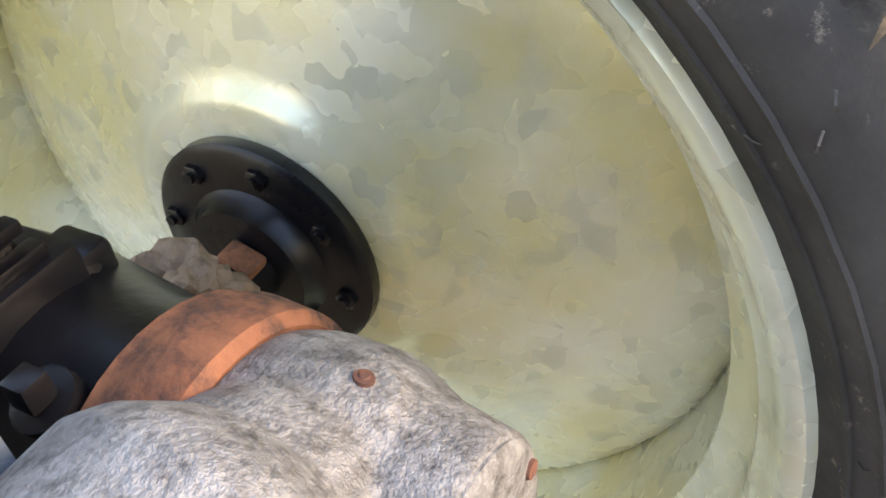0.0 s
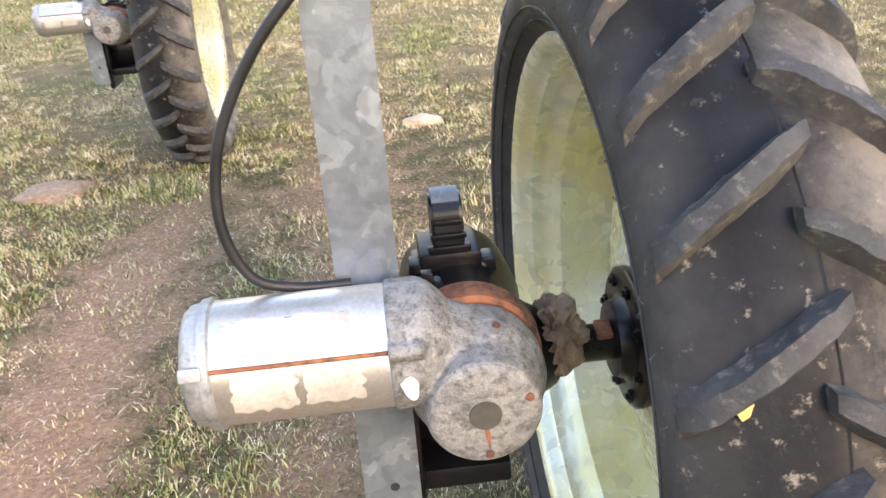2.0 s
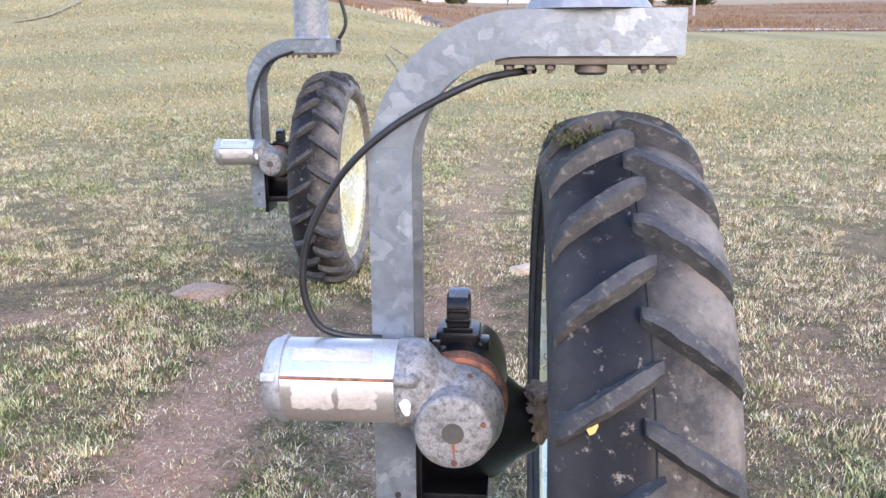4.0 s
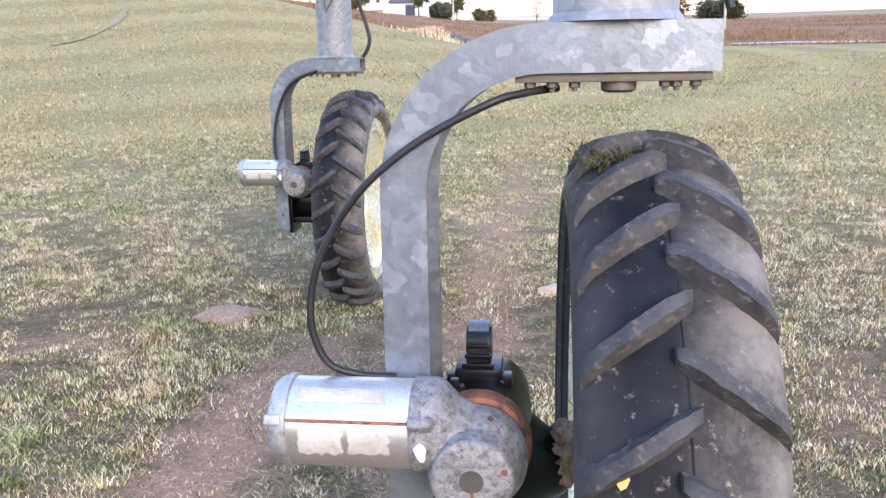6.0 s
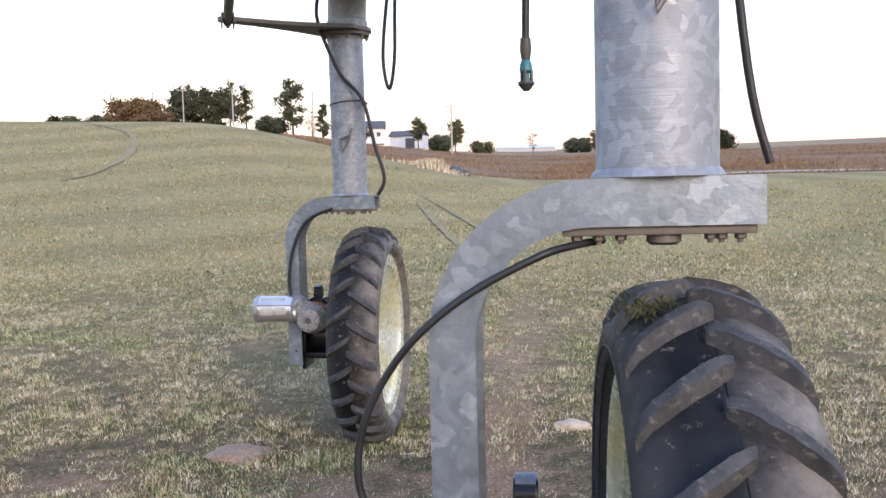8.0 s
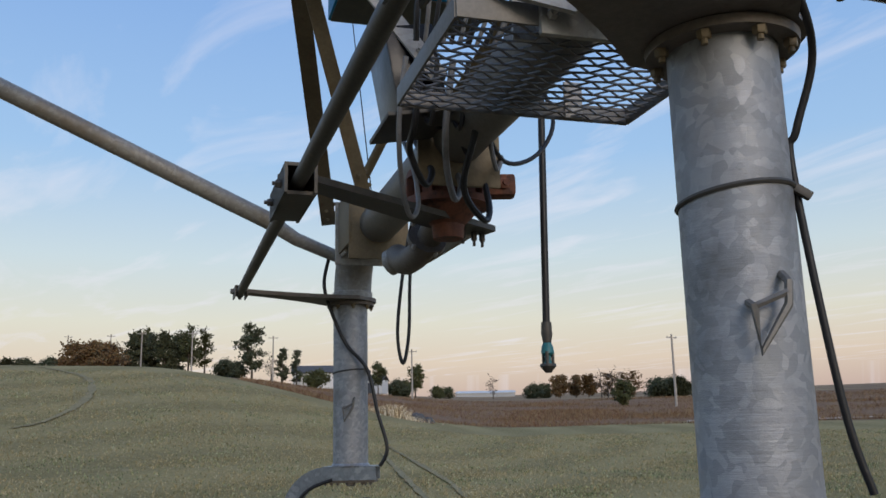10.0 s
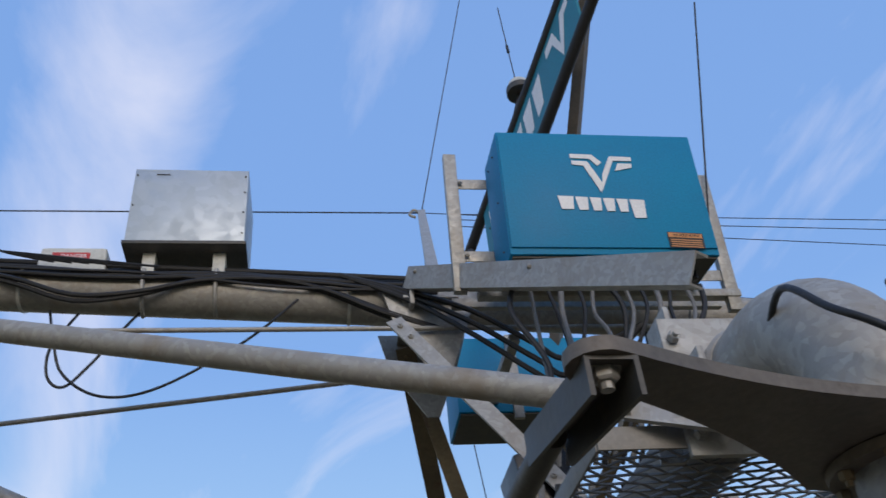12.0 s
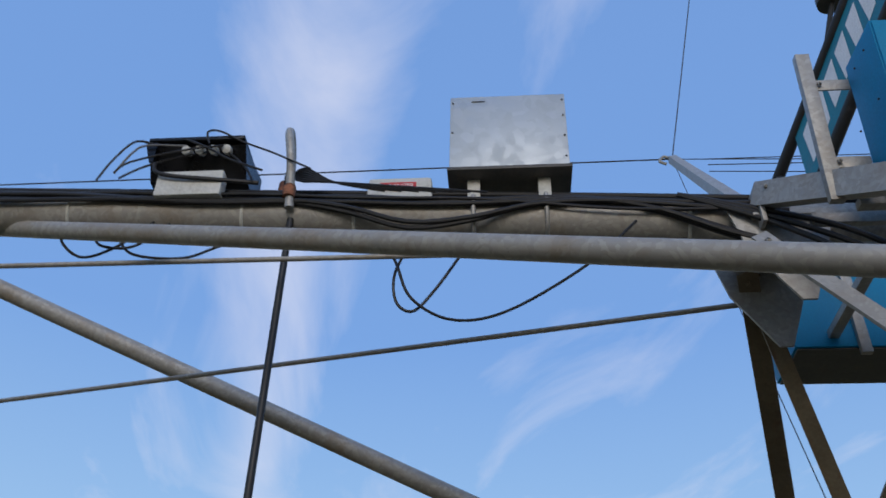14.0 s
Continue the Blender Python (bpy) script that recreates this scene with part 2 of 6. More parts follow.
    field = blend(nt, span(nt, noise_tex(nt, co, 14, 4, 0.75), 0.5, 0.64, 0, 0.5), field, (0.44, 0.36, 0.20))
    col = blend(nt, span(nt, dist, 4.5, 15.0), near, field)
    # rough land beyond the mown edge, then pale stubble to the skyline
    edge = nt.nodes.new("ShaderNodeMath")
    edge.operation = 'ADD'
    nt.links.new(dist, edge.inputs[0])
    nt.links.new(span(nt, big, 0.2, 0.8, -9, 9), edge.inputs[1])
    weeds = blend(nt, span(nt, mid, 0.4, 0.6), (0.17, 0.09, 0.05), (0.28, 0.18, 0.10))
    stub = blend(nt, span(nt, noise_tex(nt, co, 0.02, 5), 0.4, 0.6), (0.36, 0.26, 0.14), (0.21, 0.13, 0.075))
    col = blend(nt, span(nt, edge.outputs[0], 64, 68), col, weeds)
    col = blend(nt, span(nt, edge.outputs[0], 165, 230), col, stub)
    nt.links.new(col, b.inputs["Base Color"])
    b.inputs["Roughness"].default_value = 0.95
    b.inputs["Specular IOR Level"].default_value = 0.15
    hb = blend(nt, 0.5, straw, clump)
    bump(nt, b, hb, 0.9, 0.03)
    return m


def mat_island(name, cols, rough=0.8, patch=0.0):
    """Loose pieces in one mesh, each of its own tone."""
    m, nt, b, co = nodes_of(name)
    g = nt.nodes.new("ShaderNodeNewGeometry")
    ramp = nt.nodes.new("ShaderNodeValToRGB")
    els = ramp.color_ramp.elements
    els[0].color, els[1].color = (*cols[0], 1), (*cols[-1], 1)
    for i, c in enumerate(cols[1:-1]):
        e = els.new((i + 1) / (len(cols) - 1))
        e.color = (*c, 1)
    if patch:
        add = nt.nodes.new("ShaderNodeMath")
        add.operation = 'ADD'
        nt.links.new(span(nt, g.outputs["Random Per Island"], 0, 1, 0, 0.62), add.inputs[0])
        nt.links.new(span(nt, noise_tex(nt, co, patch, 4, 0.6), 0.34, 0.66, 0, 0.40), add.inputs[1])
        nt.links.new(add.outputs[0], ramp.inputs[0])
    else:
        nt.links.new(g.outputs["Random Per Island"], ramp.inputs[0])
    nt.links.new(ramp.outputs[0], b.inputs["Base Color"])
    b.inputs["Roughness"].default_value = rough
    b.inputs["Specular IOR Level"].default_value = 0.2
    return m


def mat_rubber():
    m, nt, b, co = nodes_of("tyre_rubber")
    big = noise_tex(nt, co, 7, 7, 0.65)
    dust = noise_tex(nt, co, 16, 9, 0.75)
    col = blend(nt, span(nt, big, 0.4, 0.65), (0.006, 0.0065, 0.0085), (0.014, 0.0145, 0.017))
    col = blend(nt, span(nt, dust, 0.60, 0.76, 0, 0.5), col, (0.20, 0.17, 0.13))
    # pale dust settled on the sidewalls
    sep = nt.nodes.new("ShaderNodeSeparateXYZ")
    nt.links.new(co, sep.inputs[0])
    ab = nt.nodes.new("ShaderNodeMath")
    ab.operation = 'ABSOLUTE'
    nt.links.new(sep.outputs["X"], ab.inputs[0])
    side = nt.nodes.new("ShaderNodeMath")
    side.operation = 'MULTIPLY'
    nt.links.new(span(nt, ab.outputs[0], 0.05, 0.11), side.inputs[0])
    nt.links.new(span(nt, noise_tex(nt, co, 10, 7, 0.7), 0.3, 0.65, 0.25, 0.75), side.inputs[1])
    col = blend(nt, side.outputs[0], col, (0.085, 0.08, 0.076))
    # dried dust over the outer shoulder, paler to paint in light from the right
    outer = nt.nodes.new("ShaderNodeMath")
    outer.operation = 'MULTIPLY'
    nt.links.new(span(nt, sep.outputs["X"], 0.0, 0.11), outer.inputs[0])
    nt.links.new(span(nt, noise_tex(nt, co, 9, 9, 0.78), 0.40, 0.60, 0.12, 0.9), outer.inputs[1])
    col = blend(nt, outer.outputs[0], col, (0.24, 0.21, 0.175))
    # scattered crumbs of dry mud
    col = blend(nt, span(nt, noise_tex(nt, co, 48, 8, 0.72), 0.60, 0.68, 0, 0.75), col, (0.27, 0.235, 0.19))
    nt.links.new(col, b.inputs["Base Color"])
    b.inputs["Specular IOR Level"].default_value = 0.26
    nt.links.new(span(nt, dust, 0.3, 0.7, 0.48, 0.8), b.inputs["Roughness"])
    bump(nt, b, noise_tex(nt, co, 70, 6), 0.3, 0.003)
    return m


GALV = mat_galvanised("galvanised_steel", (0.20, 0.235, 0.27), (0.25, 0.285, 0.32), (0.14, 0.16, 0.185), 0.40, 0.6, 75, 0.50, 0.0, (0.34, 0.38, 0.42))
PIPE = mat_galvanised("galvanised_pipe", (0.30, 0.315, 0.33), (0.41, 0.42, 0.44), (0.17, 0.17, 0.168), 0.55, 0.45, 60, 0.47, 0.5)
WEATHERED = mat_galvanised("weathered_pipe", (0.33, 0.315, 0.285), (0.42, 0.40, 0.36), (0.27, 0.22, 0.16), 0.6, 0.35, 70, 0.5)
ANGLE = mat_galvanised("angle_steel", (0.35, 0.34, 0.315), (0.43, 0.42, 0.395), (0.30, 0.26, 0.21), 0.55, 0.4, 80, 0.52)
BROWN = mat_worn("rust_stained_steel", (0.16, 0.125, 0.075), (0.23, 0.185, 0.115), (0.16, 0.10, 0.06), 0.6, 0.3, 7)
RIM = mat_rim()
END_CAP = mat_worn("scuffed_aluminium", (0.36, 0.37, 0.38), (0.48, 0.48, 0.48), (0.22, 0.215, 0.21), 0.45, 0.6, 26, 220, 0.5, 0.7, 0.5)
CAST = mat_worn("cast_aluminium", (0.19, 0.19, 0.188), (0.36, 0.355, 0.345), (0.065, 0.063, 0.06), 0.55, 0.35, 44, 330, 0.47, 0.70, 1.0)
STICKER = mat_worn("worn_paper", (0.44, 0.41, 0.36), (0.54, 0.51, 0.46), (0.30, 0.26, 0.20), 0.55, 0.2, 14, 160, 0.56, 0.75)
MOTOR = mat_worn("brushed_aluminium", (0.62, 0.60, 0.56), (0.72, 0.70, 0.67), (0.50, 0.45, 0.38), 0.3, 0.85, 5, 200, 0.6, 0.8, 0.08)
BLACK = mat_worn("black_enamel", (0.004, 0.004, 0.0055), (0.009, 0.009, 0.011), (0.045, 0.04, 0.032), 0.3, 0.0, 9, 60, 0.62, 0.8)
BLACK.node_tree.nodes["Principled BSDF"].inputs["Specular IOR Level"].default_value = 0.32
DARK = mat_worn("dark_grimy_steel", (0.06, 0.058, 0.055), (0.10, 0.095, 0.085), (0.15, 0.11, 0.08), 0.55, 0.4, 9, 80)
RUST = mat_worn("orange_rust", (0.24, 0.085, 0.042), (0.36, 0.145, 0.07), (0.06, 0.035, 0.028), 0.8, 0.0, 16, 130, 0.44, 0.62, 0.6)
RUST_CAST = mat_worn("red_brown_iron", (0.14, 0.055, 0.035), (0.22, 0.09, 0.055), (0.06, 0.035, 0.03), 0.75, 0.1, 14, 110, 0.5, 0.7, 0.5)
RUBBER = mat_rubber()
LUG = mat_worn("worn_lug_rubber", (0.028, 0.028, 0.029), (0.072, 0.069, 0.065), (0.20, 0.178, 0.148), 0.75, 0.0, 26, 170, 0.54, 0.72, 0.7)
GRIMY = mat_worn("grimy_grey_pipe", (0.16, 0.152, 0.137), (0.22, 0.208, 0.188), (0.13, 0.11, 0.09), 0.55, 0.35, 5, 90)
UNDER = mat_worn("dull_brown_plate", (0.125, 0.108, 0.09), (0.185, 0.16, 0.135), (0.10, 0.075, 0.055), 0.6, 0.3, 8, 90)
HOSE = mat_worn("black_hose", (0.008, 0.008, 0.009), (0.016, 0.016, 0.017), (0.045, 0.042, 0.04), 0.5, 0.0, 20, 120)
WIRE_GREY = mat_worn("grey_conduit", (0.14, 0.14, 0.14), (0.2, 0.2, 0.2), (0.1, 0.09, 0.08), 0.5, 0.0, 20, 120)
BLUE = mat_worn("blue_paint", (0.003, 0.20, 0.40), (0.005, 0.235, 0.44), (0.03, 0.22, 0.38), 0.58, 0.0, 2.5, 140, 0.62, 0.85, 0.05)
BLUE.node_tree.nodes["Principled BSDF"].inputs["Specular IOR Level"].default_value = 0.3
TEAL = mat_worn("teal_sign_paint", (0.006, 0.17, 0.24), (0.01, 0.2, 0.27), (0.05, 0.16, 0.2), 0.4, 0.0, 3, 120)
WHITE = mat_worn("white_vinyl", (0.80, 0.80, 0.80), (0.74, 0.75, 0.76), (0.62, 0.62, 0.6), 0.45, 0.0, 8, 150, 0.65, 0.8)
CREAM = mat_worn("pale_plastic", (0.62, 0.62, 0.58), (0.55, 0.55, 0.5), (0.4, 0.38, 0.33), 0.5, 0.0, 8)
GREYBOX = mat_galvanised("zinc_sheet_box", (0.42, 0.465, 0.50), (0.46, 0.505, 0.54), (0.38, 0.415, 0.44), 0.5, 0.5, 30, 0.6)
ORANGE = mat_worn("orange_label", (0.55, 0.22, 0.06), (0.6, 0.27, 0.09), (0.3, 0.13, 0.05), 0.5)
RED = mat_worn("red_label", (0.5, 0.02, 0.03), (0.55, 0.04, 0.04), (0.35, 0.03, 0.03), 0.45)
INK = mat_worn("black_ink", (0.015, 0.015, 0.015), (0.02, 0.02, 0.02), (0.05, 0.04, 0.04), 0.6)
MUD = mat_worn("dried_mud", (0.27, 0.18, 0.12), (0.38, 0.27, 0.19), (0.16, 0.105, 0.07), 0.95, 0.0, 30, 160, 0.5, 0.7, 1.0)
TURQ = mat_worn("turquoise_plastic", (0.015, 0.14, 0.17), (0.03, 0.18, 0.2), (0.1, 0.2, 0.2), 0.4)
GROUND = mat_ground()
RUT = mat_worn("worn_rut", (0.24, 0.19, 0.085), (0.30, 0.24, 0.115), (0.21, 0.165, 0.075), 0.95, 0.0, 1.5, 20, 0.5, 0.7, 0.6)
GRASS_DRY = mat_island("dry_straw_grass", [(0.10, 0.062, 0.036), (0.20, 0.13, 0.075), (0.42, 0.30, 0.17), (0.74, 0.61, 0.40), (0.90, 0.81, 0.62), (0.94, 0.88, 0.74)], 0.8, 9.0)
FIELD_DRY = mat_island("field_straw", [(0.20, 0.15, 0.065), (0.33, 0.255, 0.11), (0.46, 0.36, 0.18), (0.62, 0.51, 0.29), (0.30, 0.235, 0.10)])
GRASS_GREEN = mat_island("short_green_grass", [(0.022, 0.034, 0.014), (0.05, 0.072, 0.028), (0.12, 0.15, 0.058), (0.32, 0.345, 0.15), (0.56, 0.55, 0.30), (0.70, 0.66, 0.42)], 0.8, 9.0)
WEED = mat_island("dry_weeds", [(0.14, 0.07, 0.04), (0.24, 0.14, 0.08), (0.30, 0.22, 0.12), (0.17, 0.10, 0.06)])
LEAF_DARK = mat_island("dark_foliage", [(0.04, 0.05, 0.028), (0.07, 0.08, 0.042), (0.10, 0.10, 0.055)])
LEAF_BROWN = mat_island("autumn_foliage", [(0.13, 0.075, 0.04), (0.20, 0.12, 0.05), (0.11, 0.09, 0.045)])
LEAF_OLIVE = mat_island("olive_foliage", [(0.05, 0.06, 0.025), (0.10, 0.10, 0.04), (0.07, 0.08, 0.03)])
BARK = mat_worn("bark", (0.08, 0.06, 0.045), (0.12, 0.1, 0.08), (0.05, 0.04, 0.03), 0.9, 0.0, 3, 30)
POLE_WOOD = mat_worn("weathered_pole_wood", (0.35, 0.31, 0.27), (0.45, 0.41, 0.36), (0.2, 0.17, 0.14), 0.85, 0.0, 2, 30)
SIDING = mat_worn("white_siding", (0.72, 0.72, 0.7), (0.66, 0.66, 0.64), (0.5, 0.5, 0.48), 0.6, 0.0, 1, 20)
BARN_WALL = mat_worn("grey_steel_siding", (0.40, 0.41, 0.42), (0.46, 0.47, 0.48), (0.3, 0.3, 0.3), 0.6, 0.0, 1, 20)
ROOF = mat_worn("dark_shingle", (0.08, 0.08, 0.085), (0.12, 0.12, 0.12), (0.05, 0.05, 0.05), 0.9, 0.0, 2, 30)
PANE = mat_worn("dark_pane", (0.03, 0.035, 0.04), (0.05, 0.055, 0.06), (0.03, 0.03, 0.03), 0.1)
STONE = mat_worn("pale_stone", (0.42, 0.33, 0.26), (0.5, 0.42, 0.33), (0.3, 0.22, 0.16), 0.9, 0.0, 20, 120)
ROAD = mat_worn("pale_dirt", (0.42, 0.34, 0.27), (0.5, 0.42, 0.34), (0.3, 0.22, 0.16), 0.95, 0.0, 0.5, 8)
YELLOW_LEAF = mat_worn("yellow_leaf", (0.55, 0.38, 0.10), (0.6, 0.45, 0.18), (0.4, 0.25, 0.07), 0.7, 0.0, 40)


# ---------- mesh helpers ----------
def finish(bm, name, mat, angle=38):
    bmesh.ops.recalc_face_normals(bm, faces=bm.faces)
    lim = radians(angle)
    for f in bm.faces:
        f.smooth = True
    for e in bm.edges:
        if len(e.link_faces) != 2 or e.calc_face_angle(0) > lim:
            e.smooth = False
    me = bpy.data.meshes.new(name)
    bm.to_mesh(me)
    bm.free()
    me.materials.append(mat)
    return me


def part(name, bm, mat, parent, label="", angle=38):
    ob = new(name, finish(bm, name, mat, angle))
    ob.parent = parent
    if label:
        ob["label"] = label
    return ob


def thing(name, m, label, category, group="", kind=""):
    ob = new(name)
    ob.empty_display_size = 0.1
    ob.matrix_world = m
    return tagged(ob, label, category, group, kind)


def single(name, bm, mat, m, label, category, group="", kind="", angle=38):
    ob = new(name, finish(bm, name, mat, angle))
    ob.matrix_world = m
    return tagged(ob, label, category, group, kind)


def box(bm, c, s, rot=None, bev=0.0, taper=1.0):
    m = Matrix.Translation(c) @ (rot.to_4x4() if rot else Matrix()) @ Matrix.Diagonal((*s, 1))
    g = bmesh.ops.create_cube(bm, size=1.0, matrix=m)
    vs = g["verts"]
    if taper != 1.0:
        mi = m.inverted()
        for v in vs:
            q = mi @ v.co
            if q.z > 0:
                v.co = m @ Vector((q.x * taper, q.y * taper, q.z))
    if bev:
        es = list({e for v in vs for e in v.link_edges})
        bmesh.ops.bevel(bm, geom=es, offset=bev, segments=2, affect='EDGES', profile=0.6)
    return bm


def frame_of(d):
    d = Vector(d).normalized()
    up = Vector((0, 0, 1)) if abs(d.z) < 0.9 else Vector((0, 1, 0))
    x = up.cross(d).normalized()
    return x, d.cross(x).normalized(), d


def lathe(bm, p, d, prof, seg=28, caps=True):
    """Turn the profile of (along, radius) round the axis from p along d."""
    x, y, z = frame_of(d)
    p = Vector(p)
    rings = []
    for s, r in prof:
        rings.append([bm.verts.new(p + z * s + (x * math.cos(2 * math.pi * i / seg) + y * math.sin(2 * math.pi * i / seg)) * r) for i in range(seg)])
    for a, b in zip(rings, rings[1:]):
        for i in range(seg):
            bm.faces.new((a[i], a[(i + 1) % seg], b[(i + 1) % seg], b[i]))
    if caps:
        bm.faces.new(rings[0][::-1])
        bm.faces.new(rings[-1])
    return bm


def rod(bm, p, q, r, seg=16, bev=0.0):
    p, q = Vector(p), Vector(q)
    n = (q - p).length
    prof = [(0, r), (n, r)] if not bev else [(0, r - bev), (bev, r), (n - bev, r), (n, r - bev)]
    return lathe(bm, p, q - p, prof, seg)


def curve_pts(pts, n=6):
    """A smooth way through the points."""
    pts = [Vector(p) for p in pts]
    out = []
    for i in range(len(pts) - 1):
        p0, p1, p2, p3 = pts[max(i - 1, 0)], pts[i], pts[i + 1], pts[min(i + 2, len(pts) - 1)]
        for k in range(n):
            t = k / n
            out.append(0.5 * ((2 * p1) + (p2 - p0) * t + (2 * p0 - 5 * p1 + 4 * p2 - p3) * t * t + (3 * p1 - p0 - 3 * p2 + p3) * t ** 3))
    return out + [pts[-1]]


def tube(bm, pts, r, seg=8, caps=True):
    pts = [Vector(p) for p in pts]
    x, y, _ = frame_of(pts[1] - pts[0])
    rings = []
    for i, p in enumerate(pts):
        d = (pts[min(i + 1, len(pts) - 1)] - pts[max(i - 1, 0)]).normalized()
        x = (x - d * x.dot(d)).normalized()
        y = d.cross(x)
        rr = r[i] if isinstance(r, (list, tuple)) else r
        rings.append([bm.verts.new(p + (x * math.cos(2 * math.pi * k / seg) + y * math.sin(2 * math.pi * k / seg)) * rr) for k in range(seg)])
    for a, b in zip(rings, rings[1:]):
        for k in range(seg):
            bm.faces.new((a[k], a[(k + 1) % seg], b[(k + 1) % seg], b[k]))
    if caps:
        bm.faces.new(rings[0][::-1])
        bm.faces.new(rings[-1])
    return bm


def sweep(bm, prof, pts, xs, ys):
    """Sweep a closed outline along the points; xs, ys: the outline's axes at each of them."""
    rings = []
    for p, x, y in zip(pts, xs, ys):
        rings.append([bm.verts.new(Vector(p) + Vector(x) * u + Vector(y) * v) for u, v in prof])
    n = len(prof)
    for a, b in zip(rings, rings[1:]):
        for k in range(n):
            bm.faces.new((a[k], a[(k + 1) % n], b[(k + 1) % n], b[k]))
    bm.faces.new(rings[0][::-1])
    bm.faces.new(rings[-1])
    return bm


def angle_bar(bm, p, q, w, t, up=(0, 0, 1), flip=1):
    p, q = Vector(p), Vector(q)
    d = (q - p).normalized()
    x = Vector(up).cross(d).normalized() * flip
    y = d.cross(x) * flip
    prof = [(0, 0), (w, 0), (w, -t), (t, -t), (t, -w), (0, -w)]
    return sweep(bm, prof, [p, q], [x, x], [y, y])


def slab(bm, outline, o, x, y, n, t):
    """A plate of the outline, in the axes x and y at o, t thick along n."""
    o, x, y, n = Vector(o), Vector(x), Vector(y), Vector(n)
    a = [bm.verts.new(o + x * u + y * v) for u, v in outline]
    b = [bm.verts.new(o + x * u + y * v + n * t) for u, v in outline]
    bm.faces.new(a[::-1])
    bm.faces.new(b)
    k = len(outline)
    for i in range(k):
        bm.faces.new((a[i], a[(i + 1) % k], b[(i + 1) % k], b[i]))
    return bm


def bolt(parent, p, d, r=0.011, h=0.01, mat=None, name="bolt"):
    bm = bmesh.new()
    lathe(bm, p, d, [(0, r), (h * 0.8, r), (h, r * 0.8)], 6)
    x = Vector(p) + Vector(d).normalized() * h
    lathe(bm, x, d, [(0, r * 0.5), (h * 0.6, r * 0.5)], 8)
    return part(name, bm, mat or ANGLE, parent)


B = bmesh.new
ID = Matrix()


# ---------- terrain ----------
def smooth01(t):
    t = min(max(t, 0.0), 1.0)
    return t * t * (3 - 2 * t)


LEVELS = [(0, 0.0), (9, 0.0), (25, 0.25), (70, 1.7), (160, 6.0), (400, 15.6), (1500, 57.0), (4800, 180.0)]


def height(x, y):
    ex, ey = x - 0.15, y - 0.38
    r = math.hypot(ex, ey)
    z = 0.0
    for (r0, z0), (r1, z1) in zip(LEVELS, LEVELS[1:]):
        if r <= r1:
            z = z0 + (z1 - z0) * (r - r0) / (r1 - r0)
            break
    else:
        z = LEVELS[-1][1]
    az = math.degrees(math.atan2(ex, ey))
    w = smooth01(-az / 24.0) if az > -110 else smooth01((az + 200) / 90)
    bump_r = smooth01((r - 10) / 52) if r < 62 else 1 + 0.55 * smooth01((r - 62) / 140)
    z += w * 4.5 * bump_r
    if r < 14:
        z += 0.014 * noise.noise((x * 1.3, y * 1.3, 0.3)) * min(1, r / 2) + 0.008 * noise.noise((x * 6, y * 6, 4))
    return z


def make_ground():
    radii = [0.0]
    r = 0.18
    while r < 4700:
        radii.append(r)
        r *= 1.052 if r > 3 else 1.0
        r += 0.16 if r <= 3 else 0
    seg = 200
    verts, faces = [(0.0, 3.0, height(0, 3))], []
    for r in radii[1:]:
        for k in range(seg):
            a = 2 * math.pi * k / seg
            x, y = r * math.sin(a), 3 + r * math.cos(a)
            verts.append((x, y, height(x, y)))
    for k in range(seg):
        faces.append((0, 1 + (k + 1) % seg, 1 + k))
    for i in range(len(radii) - 2):
        for k in range(seg):
            a, b = 1 + i * seg + k, 1 + i * seg + (k + 1) % seg
            faces.append((a, b, b + seg, a + seg))
    me = bpy.data.meshes.new("ground")
    me.from_pydata(verts, [], faces)
    me.polygons.foreach_set("use_smooth", [True] * len(me.polygons))
    me.materials.append(GROUND)
    ob = new("ground", me)
    return tagged(ob, "mown dry grass field with bare soil patches rising to the skyline", "field", kind="structure")


make_ground()


def blades(name, spots, size, width, mat, label, lean=0.6, seed=1):
    """Many thin blades in one mesh. spots: x, y, z, scale."""
    rng = np.random.default_rng(seed)
    n = len(spots)
    s = np.array(spots)
    ang = rng.uniform(0, 2 * np.pi, n)
    h = size * s[:, 3] * rng.uniform(0.5, 1.3, n)
    w = width * rng.uniform(0.7, 1.4, n) * np.sqrt(s[:, 3])
    la = rng.uniform(0, 2 * np.pi, n)
    ll = h * rng.uniform(0.1, lean, n)
    base = s[:, :3]
    side = np.c_[np.cos(ang), np.sin(ang), np.zeros(n)] * w[:, None] / 2
    bend = np.c_[np.cos(la), np.sin(la), np.zeros(n)] * ll[:, None]
    mid = base + bend * 0.35 + np.c_[np.zeros((n, 2)), h * 0.6]
    tip = base + bend + np.c_[np.zeros((n, 2)), h]
    v = np.empty((n * 5, 3))
    v[0::5], v[1::5], v[2::5], v[3::5], v[4::5] = base - side, base + side, mid + side * 0.8, mid - side * 0.8, tip
    i = np.arange(n) * 5
    loops = np.c_[i, i + 1, i + 2, i + 3, i + 3, i + 2, i + 4].ravel()
    me = bpy.data.meshes.new(name)
    me.vertices.add(n * 5)
    me.vertices.foreach_set("co", v.ravel())
    me.loops.add(n * 7)
    me.loops.foreach_set("vertex_index", loops)
    me.polygons.add(n * 2)
    st = np.empty(n * 2, int)
    st[0::2], st[1::2] = np.arange(n) * 7, np.arange(n) * 7 + 4
    me.polygons.foreach_set("loop_start", st)
    me.update(calc_edges=True)
    me.validate()
    me.materials.append(mat)
    return tagged(new(name, me), label, "grass", kind="stuff")


